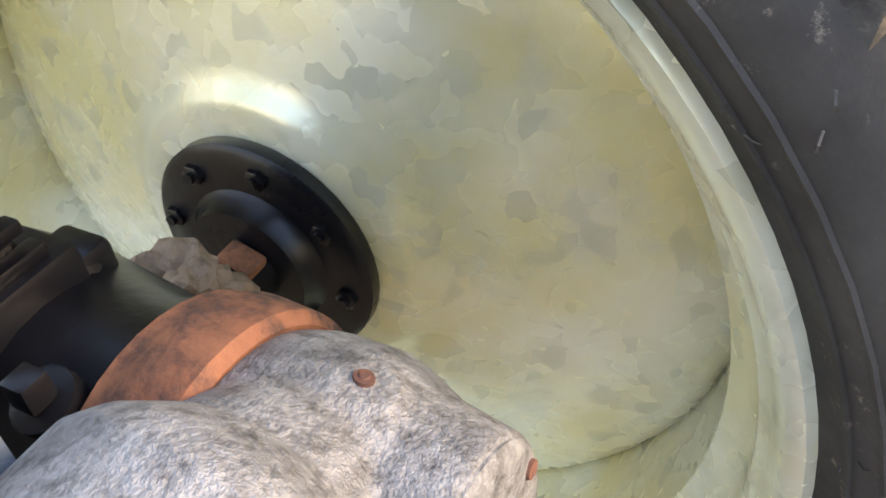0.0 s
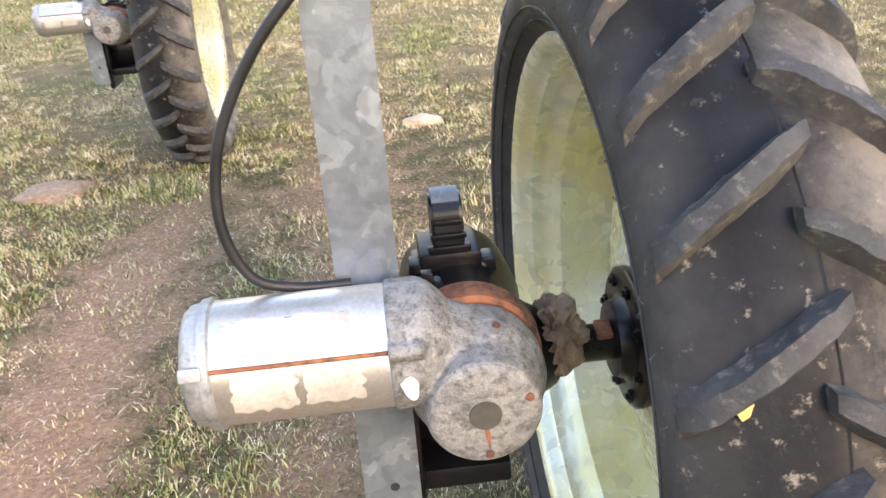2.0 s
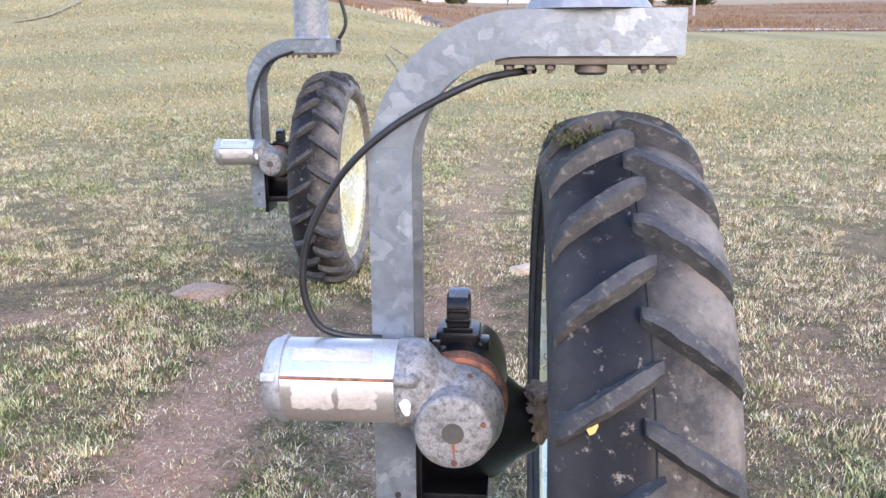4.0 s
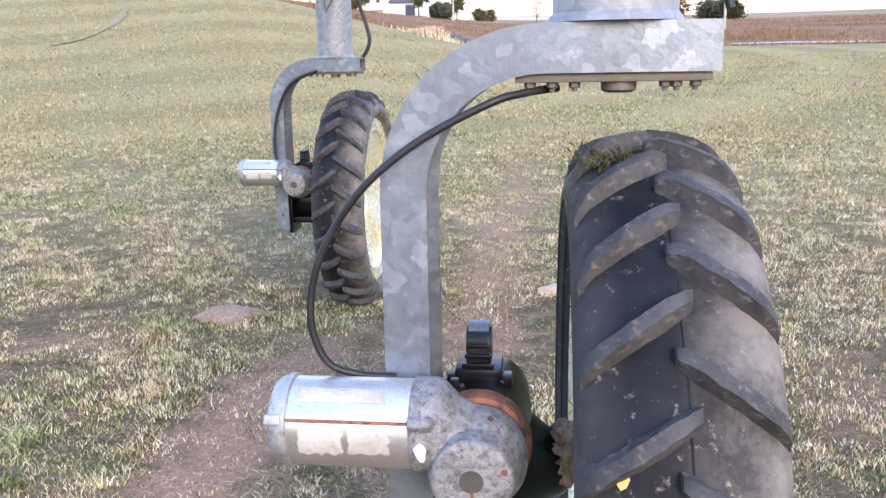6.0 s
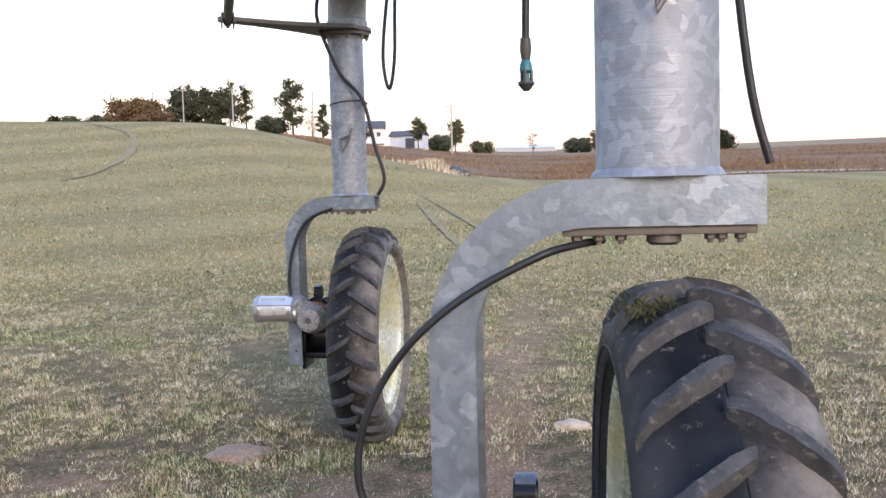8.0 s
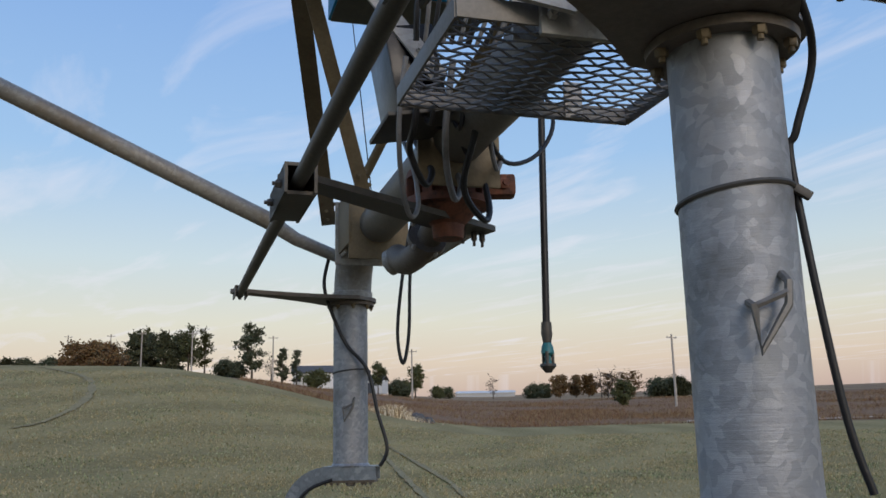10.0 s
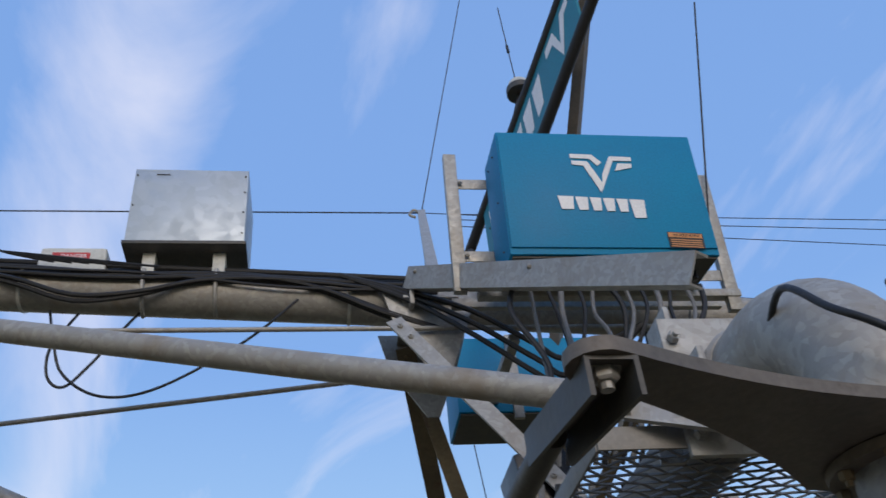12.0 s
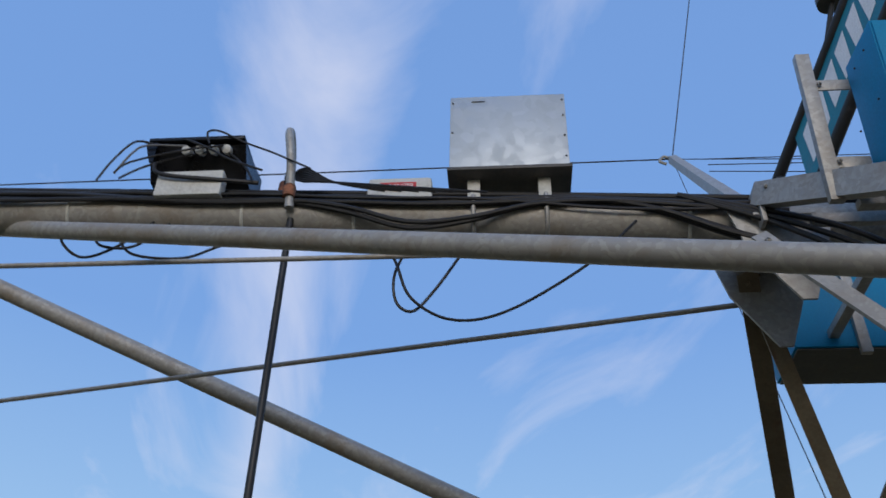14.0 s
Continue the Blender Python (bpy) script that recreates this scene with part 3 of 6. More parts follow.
def grass_cover(x, y):
    """How densely grass grows: bare soil in patches and along the wheel track."""
    p = 0.8 * noise.noise((x * 1.3 + 3, y * 1.3, 1.0)) + 0.7 * noise.noise((x * 4.0, y * 4.0, 5.0)) + 0.5 * noise.noise((x * 11.0, y * 11.0, 8.0))
    d = 0.05 + 0.95 * smooth01((p + 0.60) / 0.8)
    w = 0.12 * noise.noise((x, y * 1.4, 9))
    t = abs(x - 0.06 + w)
    f = abs(x + 0.64 + w) + 0.5 * smooth01((y - 3.6) / 1.2)
    return d * (0.5 + 0.5 * smooth01((t - 0.10) / 0.3)) * (0.2 + 0.8 * smooth01((f - 0.08) / 0.26))


def greenness(x, y):
    return noise.noise((x * 1.1, y * 1.1, 11.0)) + 0.7 * noise.noise((x * 4.5, y * 4.5, 13.0))


def make_grass():
    rng = random.Random(5)
    dry, green = [], []
    while len(dry) + len(green) < 650000:
        y = 0.5 + 14.6 * rng.random() ** 1.45
        x = (rng.random() - 0.5) * (2.4 + 1.06 * y) + 0.3 - 0.06 * y
        c = grass_cover(x, y)
        if rng.random() > (c + 0.04) * smooth01((15.1 - y) / 6):
            continue
        # a tuft of a few blades that share a tone, a height and a root
        tuft = (0.6 + 0.9 * max(0.0, noise.noise((x * 4, y * 4, 2)) + 0.3)) * rng.uniform(0.6, 1.45)
        g = greenness(x, y) + rng.gauss(0, 0.25) > 0.16 + 0.40 * smooth01((x - 0.5) / 1.0)
        z = height(x, y) - 0.004
        sp = rng.uniform(0.008, 0.02) * (1 + 0.05 * y)
        for k in range(rng.randint(4, 9)):
            gg = g if rng.random() > 0.18 else not g
            (green if gg else dry).append((x + rng.gauss(0, sp), y + rng.gauss(0, sp), z, tuft * (0.55 + 0.5 * c) * (1.15 if gg else 0.9) * (0.85 + 0.05 * y)))
    blades("grass", dry, 0.023, 0.0027, GRASS_DRY, "short dry straw-coloured grass stubble over the soil", 1.1)
    blades("grass", green, 0.021, 0.0034, GRASS_GREEN, "short green grass tufts among dry stubble", 1.2, 2)
    far_dry, far_green = [], []
    while len(far_dry) + len(far_green) < 130000:
        r = 7 + 42 * rng.random() ** 1.5
        a = radians(-44 + 80 * rng.random())
        x, y = r * math.sin(a), r * math.cos(a)
        if rng.random() > (0.35 + 0.65 * smooth01((noise.noise((x * 0.5, y * 0.5, 7)) + 0.3) / 0.5)) * smooth01((r - 7) / 7):
            continue
        g = greenness(x * 0.4, y * 0.4) + rng.gauss(0, 0.3) > 0.25
        (far_green if g else far_dry).append((x, y, height(x, y) - 0.004, 1.0 + r / 26))
    blades("grass", far_dry, 0.028, 0.010, FIELD_DRY, "dry mown stubble farther out in the field", 2.0, 3)
    blades("grass", far_green, 0.030, 0.010, GRASS_GREEN, "sparse green grass farther out in the field", 1.6, 6)
    # loose straw lying on the bare track
    straw = []
    while len(straw) < 16000:
        y = 1.2 + 6.0 * rng.random() ** 1.3
        x = rng.choice((-0.64, 0.06)) + rng.gauss(0, 0.24)
        straw.append((x, y, height(x, y) + 0.002, rng.uniform(0.6, 1.4)))
    blades("loose_straw", straw, 0.006, 0.0019, GRASS_DRY, "loose dry straw lying on the bare track", 7.0, 8)
    weeds = []
    while len(weeds) < 90000:
        r = 61 + 120 * rng.random() ** 1.8
        a = radians(-17 + 55 * rng.random())
        x, y = r * math.sin(a), r * math.cos(a)
        k = noise.noise((x * 0.08, y * 0.08, 3))
        if r < 64 + 9 * k or rng.random() > 0.35 + k:
            continue
        weeds.append((x, y, height(x, y) - 0.05, 0.5 + 0.7 * rng.random() ** 2 + 0.9 * max(0, k)))
    blades("weeds", weeds, 0.30, 0.055, WEED, "tall dry reddish weeds along the field edge", 0.8, 4)


# ---------- wheel units: fork, gear motor, gearbox, wheel, steering post ----------
NEAR = pose(0.498, 1.716, 0.02)
FAR = pose(-0.643, 4.745, -0.022)


def make_fork():
    t = thing("fork_bracket", NEAR, "galvanised steel channel bent over the tyre, carrying the post", "bracket", "wheel forks")
    # channel: web outside, flanges towards the tyre
    W, F, th = 0.14, 0.066, 0.008
    prof = [(-W / 2, 0), (W / 2, 0), (W / 2, F), (W / 2 - th, F), (W / 2 - th, th), (-W / 2 + th, th), (-W / 2 + th, F), (-W / 2, F)]
    R, xl, zt = 0.228, -0.324, 1.272
    pts, xs, ys = [], [], []
    for z in (0.43, 0.8, zt - R):
        pts.append((xl, 0, z)), ys.append((1, 0, 0))
    for k in range(1, 13):
        a = radians(90 * k / 12)
        pts.append((xl + R - R * math.cos(a), 0, zt - R + R * math.sin(a))), ys.append((math.cos(a), 0, -math.sin(a)))
    pts.append((0.134, 0, zt)), ys.append((0, 0, -1))
    xs = [(0, 1, 0)] * len(pts)
    bm = sweep(B(), prof, pts, xs, ys)
    bmesh.ops.bevel(bm, geom=[e for e in bm.edges if e.calc_face_angle(0) > 1.2], offset=0.0035, segments=2, affect='EDGES')
    part("channel", bm, GALV, t)
    # bolted plate under the beam
    bm = box(B(), (-0.005, 0, 1.1995), (0.26, 0.12, 0.012), None, 0.002)
    part("under_plate", bm, UNDER, t, "rust-stained plate bolted under the beam")
    for x in (-0.11, -0.08, -0.05, 0.07, 0.085, 0.11):
        bolt(t, (x - 0.005, -0.045, 1.1935), (0, 0, -1), 0.008, 0.008, UNDER)
    bm = lathe(B(), (0.005, -0.03, 1.1945), (0, 0, -1), [(0, 0.024), (0.012, 0.024), (0.016, 0.018)], 12)
    part("pivot_nut", bm, UNDER, t)
    bm = lathe(B(), (xl + 0.036, -0.0702, 0.502), (0, -1, 0), [(0, 0.0055), (0.0012, 0.0055)], 12)
    part("hole", bm, INK, t, "dark bolt hole")
    bm = box(B(), (-0.30, 0.0, 1.02), (0.05, 0.124, 0.006), None, 0.001)
    part("stiffener", bm, GALV, t)
    return t


def make_motor():
    t = thing("gear_motor", NEAR, "aluminium electric gear motor with stained cast end, mounted on the fork", "motor", "gear motors")
    ya, za = -0.118, 0.722
    bm = lathe(B(), (-0.453, ya, za), (1, 0, 0), [(0, 0.0635), (0.178, 0.0635)], 40)
    part("casing", bm, MOTOR, t, "bright brushed aluminium casing")
    bm = lathe(B(), (-0.477, ya, za), (1, 0, 0), [(0, 0.048), (0.003, 0.056), (0.009, 0.0615), (0.020, 0.0635), (0.021, 0.0665), (0.030, 0.0675), (0.032, 0.064)], 40)
    a = radians(22)
    box(bm, (-0.463, ya - 0.064 * math.cos(a), za + 0.064 * math.sin(a)), (0.022, 0.014, 0.014), Matrix.Rotation(-a, 3, 'X'), 0.003)
    box(bm, (-0.463, ya - 0.064 * math.cos(2.3), za - 0.064 * math.sin(2.3)), (0.022, 0.014, 0.014), None, 0.003)
    part("end_cap", bm, END_CAP, t, "scuffed grey end cap")
    a = radians(22)
    bm = rod(B(), (-0.452, ya - 0.063 * math.cos(a), za + 0.063 * math.sin(a)), (-0.266, ya - 0.063 * math.cos(a), za + 0.063 * math.sin(a)), 0.0026, 8)
    part("tie_bolt", bm, RUST, t, "rusty through bolt along the casing")
    # remains of a pale label in two patches
    for x0, x1, lo, hi, sd in ((-0.428, -0.366, -22, 17, 2), (-0.358, -0.302, -20, 15, 7), (-0.432, -0.31, 46, 66, 4)):
        bm = B()
        rows = []
        for i in range(13):
            row = []
            for k in range(15):
                edge = i in (0, 12) or k in (0, 14)
                x = x0 + (x1 - x0) * k / 14 + (0.006 * noise.noise((i * 0.5, k * 0.3, sd)) if edge else 0)
                bb = radians(lo + (hi - lo) * i / 12) + (0.09 * noise.noise((k * 0.5, i, sd + 4)) if edge else 0)
                row.append(bm.verts.new((x, ya - 0.0641 * math.cos(bb), za + 0.0641 * math.sin(bb))))
            rows.append(row)
        for p, q in zip(rows, rows[1:]):
            for k in range(14):
                bm.faces.new((p[k], p[k + 1], q[k + 1], q[k]))
        part("worn_label", bm, STICKER, t, "pale worn paper label")
    # casting: flange, neck and round gear end facing out
    bm = lathe(B(), (-0.276, ya, za), (1, 0, 0), [(0, 0.063), (0.003, 0.067), (0.034, 0.067), (0.046, 0.061), (0.062, 0.045)], 36)
    a = radians(22)
    for k in (a, a - 1.9):
        lathe(bm, (-0.276, ya - 0.064 * math.cos(k), za + 0.064 * math.sin(k)), (1, 0, 0), [(0, 0.010), (0.030, 0.010), (0.036, 0.006)], 12)
    tube(bm, curve_pts([(-0.262, ya + 0.001, za - 0.001), (-0.225, ya + 0.0, za - 0.014), (-0.188, ya + 0.002, za - 0.037)], 6), 0.0545, 28)
    lathe(bm, (-0.188, -0.188, 0.672), (0, 1, 0), [(0, 0.056), (0.002, 0.058), (0.03, 0.0625), (0.045, 0.069), (0.058, 0.0735), (0.085, 0.0735), (0.10, 0.070), (0.11, 0.066)], 40)
    lathe(bm, (-0.171, -0.133, 0.722), (0.3, -0.2, 1), [(0, 0.022), (0.014, 0.019), (0.018, 0.014)], 16)
    body = part("casting", bm, CAST, t, "grainy stained cast housing")
    md = body.modifiers.new("blend", 'REMESH')
    md.mode, md.voxel_size, md.use_smooth_shade = 'VOXEL', 0.0022, True
    md = body.modifiers.new("soften", 'SMOOTH')
    md.factor, md.iterations = 0.5, 4
    bm = lathe(B(), (-0.188, -0.1915, 0.672), (0, 1, 0), [(0, 0.046), (0.0008, 0.0525), (0.003, 0.0558), (0.008, 0.057), (0.02, 0.056)], 44)
    part("gear_end", bm, CAST, t)
    bm = lathe(B(), (-0.188, -0.1912, 0.672), (0, -1, 0), [(0, 0.0165), (0.0016, 0.0160)], 24)
    part("plug", bm, DARK, t, "dark round plug")
    for x, y, z, d in ((-0.166, -0.136, 0.7395, (0.3, -0.2, 1)), (-0.1435, -0.1912, 0.688, (0, -1, 0)), (-0.186, -0.1912, 0.626, (0, -1, 0))):
        bm = lathe(B(), (x, y, z), d, [(0, 0.0045), (0.0018, 0.0043), (0.002, 0.0025), (0.0026, 0.002)], 12)
        part("screw", bm, RUST_CAST, t, "small rusty screw")
    # rust that ran down from the plug
    bm = slab(B(), [(-0.190, 0.657), (-0.185, 0.657), (-0.1845, 0.644), (-0.1855, 0.632), (-0.188, 0.640), (-0.1895, 0.650)], (0, -0.1913, 0), (1, 0, 0), (0, 0, 1), (0, -1, 0), 0.0006)
    part("rust_run", bm, RUST, t, "thin rusty run below the plug")
    # dried bird dropping on the flange
    bm = B()
    bmesh.ops.create_icosphere(bm, subdivisions=3, radius=1, matrix=Matrix.Translation((-0.2585, ya - 0.0668, za - 0.012)) @ Matrix.Diagonal((0.0085, 0.0022, 0.0125, 1)))
    for v in bm.verts:
        k = 1 + 0.55 * noise.noise(v.co * 140)
        v.co.x = -0.2585 + (v.co.x + 0.2585) * k
        v.co.z = za - 0.012 + (v.co.z - za + 0.012) * k
    part("splash", bm, WHITE, t, "white bird dropping")
    return t


def make_gearbox():
    t = thing("gearbox", NEAR, "black enamelled worm gearbox with rusty collar beside the wheel", "gearbox", "gearboxes")
    yx, zx = 0.118, 0.553
    bm = lathe(B(), (-0.262, yx, zx), (1, 0, 0), [(0, 0.07), (0.01, 0.104), (0.03, 0.112), (0.10, 0.112), (0.13, 0.098), (0.17, 0.066), (0.20, 0.05), (0.205, 0.044)], 32)
    part("gear_case", bm, BLACK, t)
    bm = lathe(B(), (-0.188, -0.07, 0.672), (0, 1, 0), [(0, 0.074), (0.02, 0.07), (0.05, 0.066), (0.12, 0.075), (0.2, 0.07), (0.22, 0.05)], 32)
    part("worm_case", bm, BLACK, t)
    bm = lathe(B(), (-0.188, -0.088, 0.672), (0, 1, 0), [(0.014, 0.05), (0.010, 0.060), (0.002, 0.066), (0.0, 0.072), (0.004, 0.0775), (0.028, 0.079), (0.034, 0.076), (0.042, 0.076), (0.046, 0.070)], 40)
    part("collar", bm, RUST, t, "orange rusty collar")
    bm = box(B(), (-0.196, 0.05, 0.742), (0.072, 0.078, 0.030), None, 0.006)
    box(bm, (-0.194, 0.05, 0.714), (0.094, 0.094, 0.034), None, 0.007)
    part("cover", bm, BLACK, t)
    # rounded upright chamber on the cover
    prof = [(-0.030, 0), (0.030, 0), (0.029, 0.040), (0.024, 0.056), (0.012, 0.066), (-0.012, 0.066), (-0.024, 0.056), (-0.029, 0.040)]
    bm = slab(B(), prof, (-0.177, 0.054, 0.752), (0, 1, 0), (0, 0, 1), (-1, 0, 0), 0.038)
    bmesh.ops.bevel(bm, geom=list(bm.edges), offset=0.004, segments=2, affect='EDGES')
    ch = part("expansion_chamber", bm, BLACK, t)
    # pale zinc band imitates the sky's reflection on the chamber's black top
    bm = slab(B(), [(-0.0215, 0.0605), (-0.0125, 0.0675), (0.0125, 0.0675), (0.0245, 0.0570), (0.021, 0.054), (0.011, 0.063), (-0.011, 0.063), (-0.019, 0.0565)],
              (-0.180, 0.054, 0.752), (0, 1, 0), (0, 0, 1), (-1, 0, 0), 0.032)
    part("cap", bm, GALV, ch, "silvery band standing in for sky reflection")
    for k, (w, z) in enumerate(((0.050, 0.760), (0.042, 0.774), (0.032, 0.790))):
        part("rib", box(B(), (-0.196, 0.021 + 0.003 * k, z), (w, 0.010, 0.007), None, 0.002), BLACK, ch)
    for x in (-0.236, -0.152):
        part("ear", box(B(), (x, 0.03, 0.735), (0.018, 0.03, 0.020), None, 0.004), BLACK, t)
    plug = lathe(B(), (-0.222, -0.03, 0.735), (-0.4, 0, 1), [(0, 0.014), (0.008, 0.014), (0.009, 0.009)], 16)
    part("plug", plug, BLACK, t)
    part("plug_head", box(B(), (-0.227, -0.03, 0.75), (0.013, 0.013, 0.014), None, 0.002), BLACK, t)
    for x in (-0.227, -0.165):
        bolt(t, (x, 0.02, 0.735), (1 if x > -0.2 else -1, 0, 0), 0.007, 0.012, BLACK)
    bm = box(B(), (-0.262, 0.05, 0.50), (0.02, 0.16, 0.2), None, 0.004)
    part("mounting_plate", bm, BLACK, t)
    bm = box(B(), (-0.2, 0.02, 0.468), (0.115, 0.09, 0.03), None, 0.006)
    part("foot", bm, BLACK, t)
    bm = rod(B(), (-0.12, yx, zx), (0.05, yx, zx), 0.026, 20)
    part("output_shaft", bm, BLACK, t)
    bm = box(B(), (0.008, yx - 0.006, zx + 0.018), (0.022, 0.03, 0.022), Euler((radians(20), 0, 0)).to_matrix(), 0.003)
    part("lock_bolt", bm, RUST, t, "rusty square lock bolt")
    # caked mud and straw round the shaft
    bm = B()
    bmesh.ops.create_icosphere(bm, subdivisions=4, radius=0.040, matrix=Matrix.Translation((-0.056, yx - 0.016, zx + 0.026)) @ Matrix.Diagonal((0.85, 1.0, 1.3, 1)))
    for v in bm.verts:
        v.co += v.normal * (0.016 * noise.noise(v.co * 60) + 0.009 * noise.noise(v.co * 170) + 0.004 * noise.noise(v.co * 420))
    part("mud", bm, MUD, t, "clump of dried mud and straw")
    return t


TYRE_R, LUG_TURN = 0.534, (8.2, 0.6)


def make_wheel():
    t = thing("drive_wheel", NEAR @ Matrix.Translation((0.05, 0.124, 0.552)) @ Matrix.Rotation(radians(1.2), 4, 'Z'), "tall black lugged tractor tyre on a yellowed zinc rim", "wheel", "wheels")
    OX = 0.011
    def tread(x):
        return TYRE_R - 0.032 * (abs(x) / 0.11) ** 2.2
    half = [(0.0, TYRE_R)] + [(x, tread(x)) for x in (0.03, 0.055, 0.08, 0.10)] + [(0.112, 0.496), (0.121, 0.482), (0.125, 0.465), (0.122, 0.448), (0.112, 0.434), (0.101, 0.426), (0.094, 0.418), (0.083, 0.402)]
    tyre_prof = [(OX - x, r) for x, r in half[:0:-1]] + [(OX + x, r) for x, r in half]
    bm = lathe(B(), (0, 0, 0), (1, 0, 0), tyre_prof, 96, False)
    tyre = part("tyre", bm, RUBBER, t, "black rubber tyre with worn dusty lugs", 50)
    # moulded rings on the sidewalls
    for r, d in ((0.434, 0.1125), (0.450, 0.1230)):
        for sd in (-1, 1):
            ring = tube(B(), [(OX + sd * d, r * math.cos(q), r * math.sin(q)) for q in [2 * math.pi * k / 72 for k in range(73)]], 0.0018, 4, False)
            part("sidewall_ring", ring, RUBBER, tyre)
    seam = tube(B(), [(OX + 0.0025 * math.sin(a * 5), TYRE_R * math.cos(a), TYRE_R * math.sin(a)) for a in [2 * math.pi * k / 96 for k in range(97)]], 0.0016, 4, False)
    part("mould_seam", seam, HOSE, tyre, "thin dark moulding seam")
    # chevron lugs: one bar each side, staggered, climbing to the middle at the front
    def lug_mesh(side):
        bm = B()
        rows = []
        n = 13
        for k in range(n):
            f = k / (n - 1)
            x = 0.118 - f * 0.130
            rr = tread(x)
            th0 = 0.64 * (0.117 - x) / 0.55
            wd = (0.0138 - 0.0015 * f) / 0.55
            top = rr + 0.026 - (0.022, 0.006)[min(k, 1)] * (k < 2) - (0.010, 0.003)[min(n - 1 - k, 1)] * (k > n - 3)
            wd *= (0.72, 0.92)[min(n - 1 - k, 1)] if k > n - 3 else 1
            row = []
            for da, r in ((-1.75, rr - 0.012), (-1.0, top - 0.006), (-0.8, top), (0.8, top), (1.0, top - 0.006), (1.75, rr - 0.012)):
                a = th0 + da * wd
                r += 0.0026 * noise.noise((x * 60, a * 40, side * 3 + 1))
                a += 0.007 * noise.noise((x * 70, da * 3, side * 5))
                row.append(bm.verts.new((OX + side * x, -r * math.cos(a), r * math.sin(a))))
            rows.append(row)
        for a, b in zip(rows, rows[1:]):
            for i in range(5):
                bm.faces.new((a[i], a[i + 1], b[i + 1], b[i]))
        bm.faces.new(rows[0])
        bm.faces.new(rows[-1][::-1])
        return finish(bm, "lug", LUG, 30)
    # fine rubber whiskers left by the mould on the sidewalls
    rng = random.Random(17)
    bm = B()
    for k in range(240):
        a, r, sd = rng.uniform(0, 6.283), rng.uniform(0.425, 0.50), rng.choice((-1, 1))
        p = Vector((OX + sd * (0.108 + 0.018 * smooth01((r - 0.42) / 0.04)), r * math.cos(a), r * math.sin(a)))
        q = p + Vector((sd * 0.003, rng.gauss(0, 0.007), rng.gauss(0, 0.007)))
        tube(bm, [p, p.lerp(q, 0.5) + Vector((sd * 0.003, 0, 0)), q], 0.0006, 3)
    hairs = part("whisker_fringe", bm, LUG, tyre, "fine pale rubber whiskers")
    tagged(hairs, "fine pale rubber whiskers", kind="stuff")
    meshes = (lug_mesh(-1), lug_mesh(1))
    count = 24
    for k in range(count):
        for s in (0, 1):
            ob = new("lug", meshes[s])
            ob.parent = tyre
            ob.rotation_euler = (-radians(15 * k + LUG_TURN[s]), 0, 0)
    rim_prof = [(-0.070, 0.402), (-0.074, 0.417), (-0.081, 0.420), (-0.087, 0.413), (-0.083, 0.403), (-0.074, 0.396), (-0.062, 0.391), (-0.056, 0.384), (-0.046, 0.383), (-0.034, 0.380), (-0.026, 0.371), (-0.012, 0.359),
                (0.10, 0.355), (0.104, 0.396), (0.107, 0.413), (0.101, 0.420), (0.094, 0.417), (0.090, 0.402), (0.086, 0.366), (0.0, 0.367), (-0.02, 0.382), (-0.055, 0.394)]
    bm = lathe(B(), (0, 0, 0), (1, 0, 0), rim_prof + rim_prof[:1], 96, False)
    bmesh.ops.remove_doubles(bm, verts=bm.verts, dist=0.0001)
    part("rim", bm, RIM, t)
    # dished disc: deep at the barrel, proud at the hub
    front = [(0, 0.02), (0, 0.118), (0.003, 0.128), (0.010, 0.136), (0.014, 0.150), (0.022, 0.18), (0.038, 0.24), (0.054, 0.30), (0.066, 0.336), (0.074, 0.349), (0.088, 0.3595)]
    bm = lathe(B(), (0.006, 0, 0), (1, 0, 0), front + [(x + 0.008, r) for x, r in front[::-1]], 80, False)
    part("disc", bm, RIM, t, "yellowed zinc wheel disc")
    bm = lathe(B(), (0.008, 0, 0), (-1, 0, 0), [(0, 0.096), (0.004, 0.099), (0.014, 0.099), (0.018, 0.094), (0.019, 0.062), (0.024, 0.056), (0.036, 0.052), (0.038, 0.03)], 44)
    hub = part("hub", bm, BLACK, t, "black enamelled hub flange")
    for k in range(8):
        a = 2 * math.pi * (k + 0.3) / 8
        bolt(hub, (-0.010, 0.080 * math.cos(a), 0.080 * math.sin(a)), (-1, 0, 0), 0.009, 0.006, BLACK, "wheel_bolt")
    return t


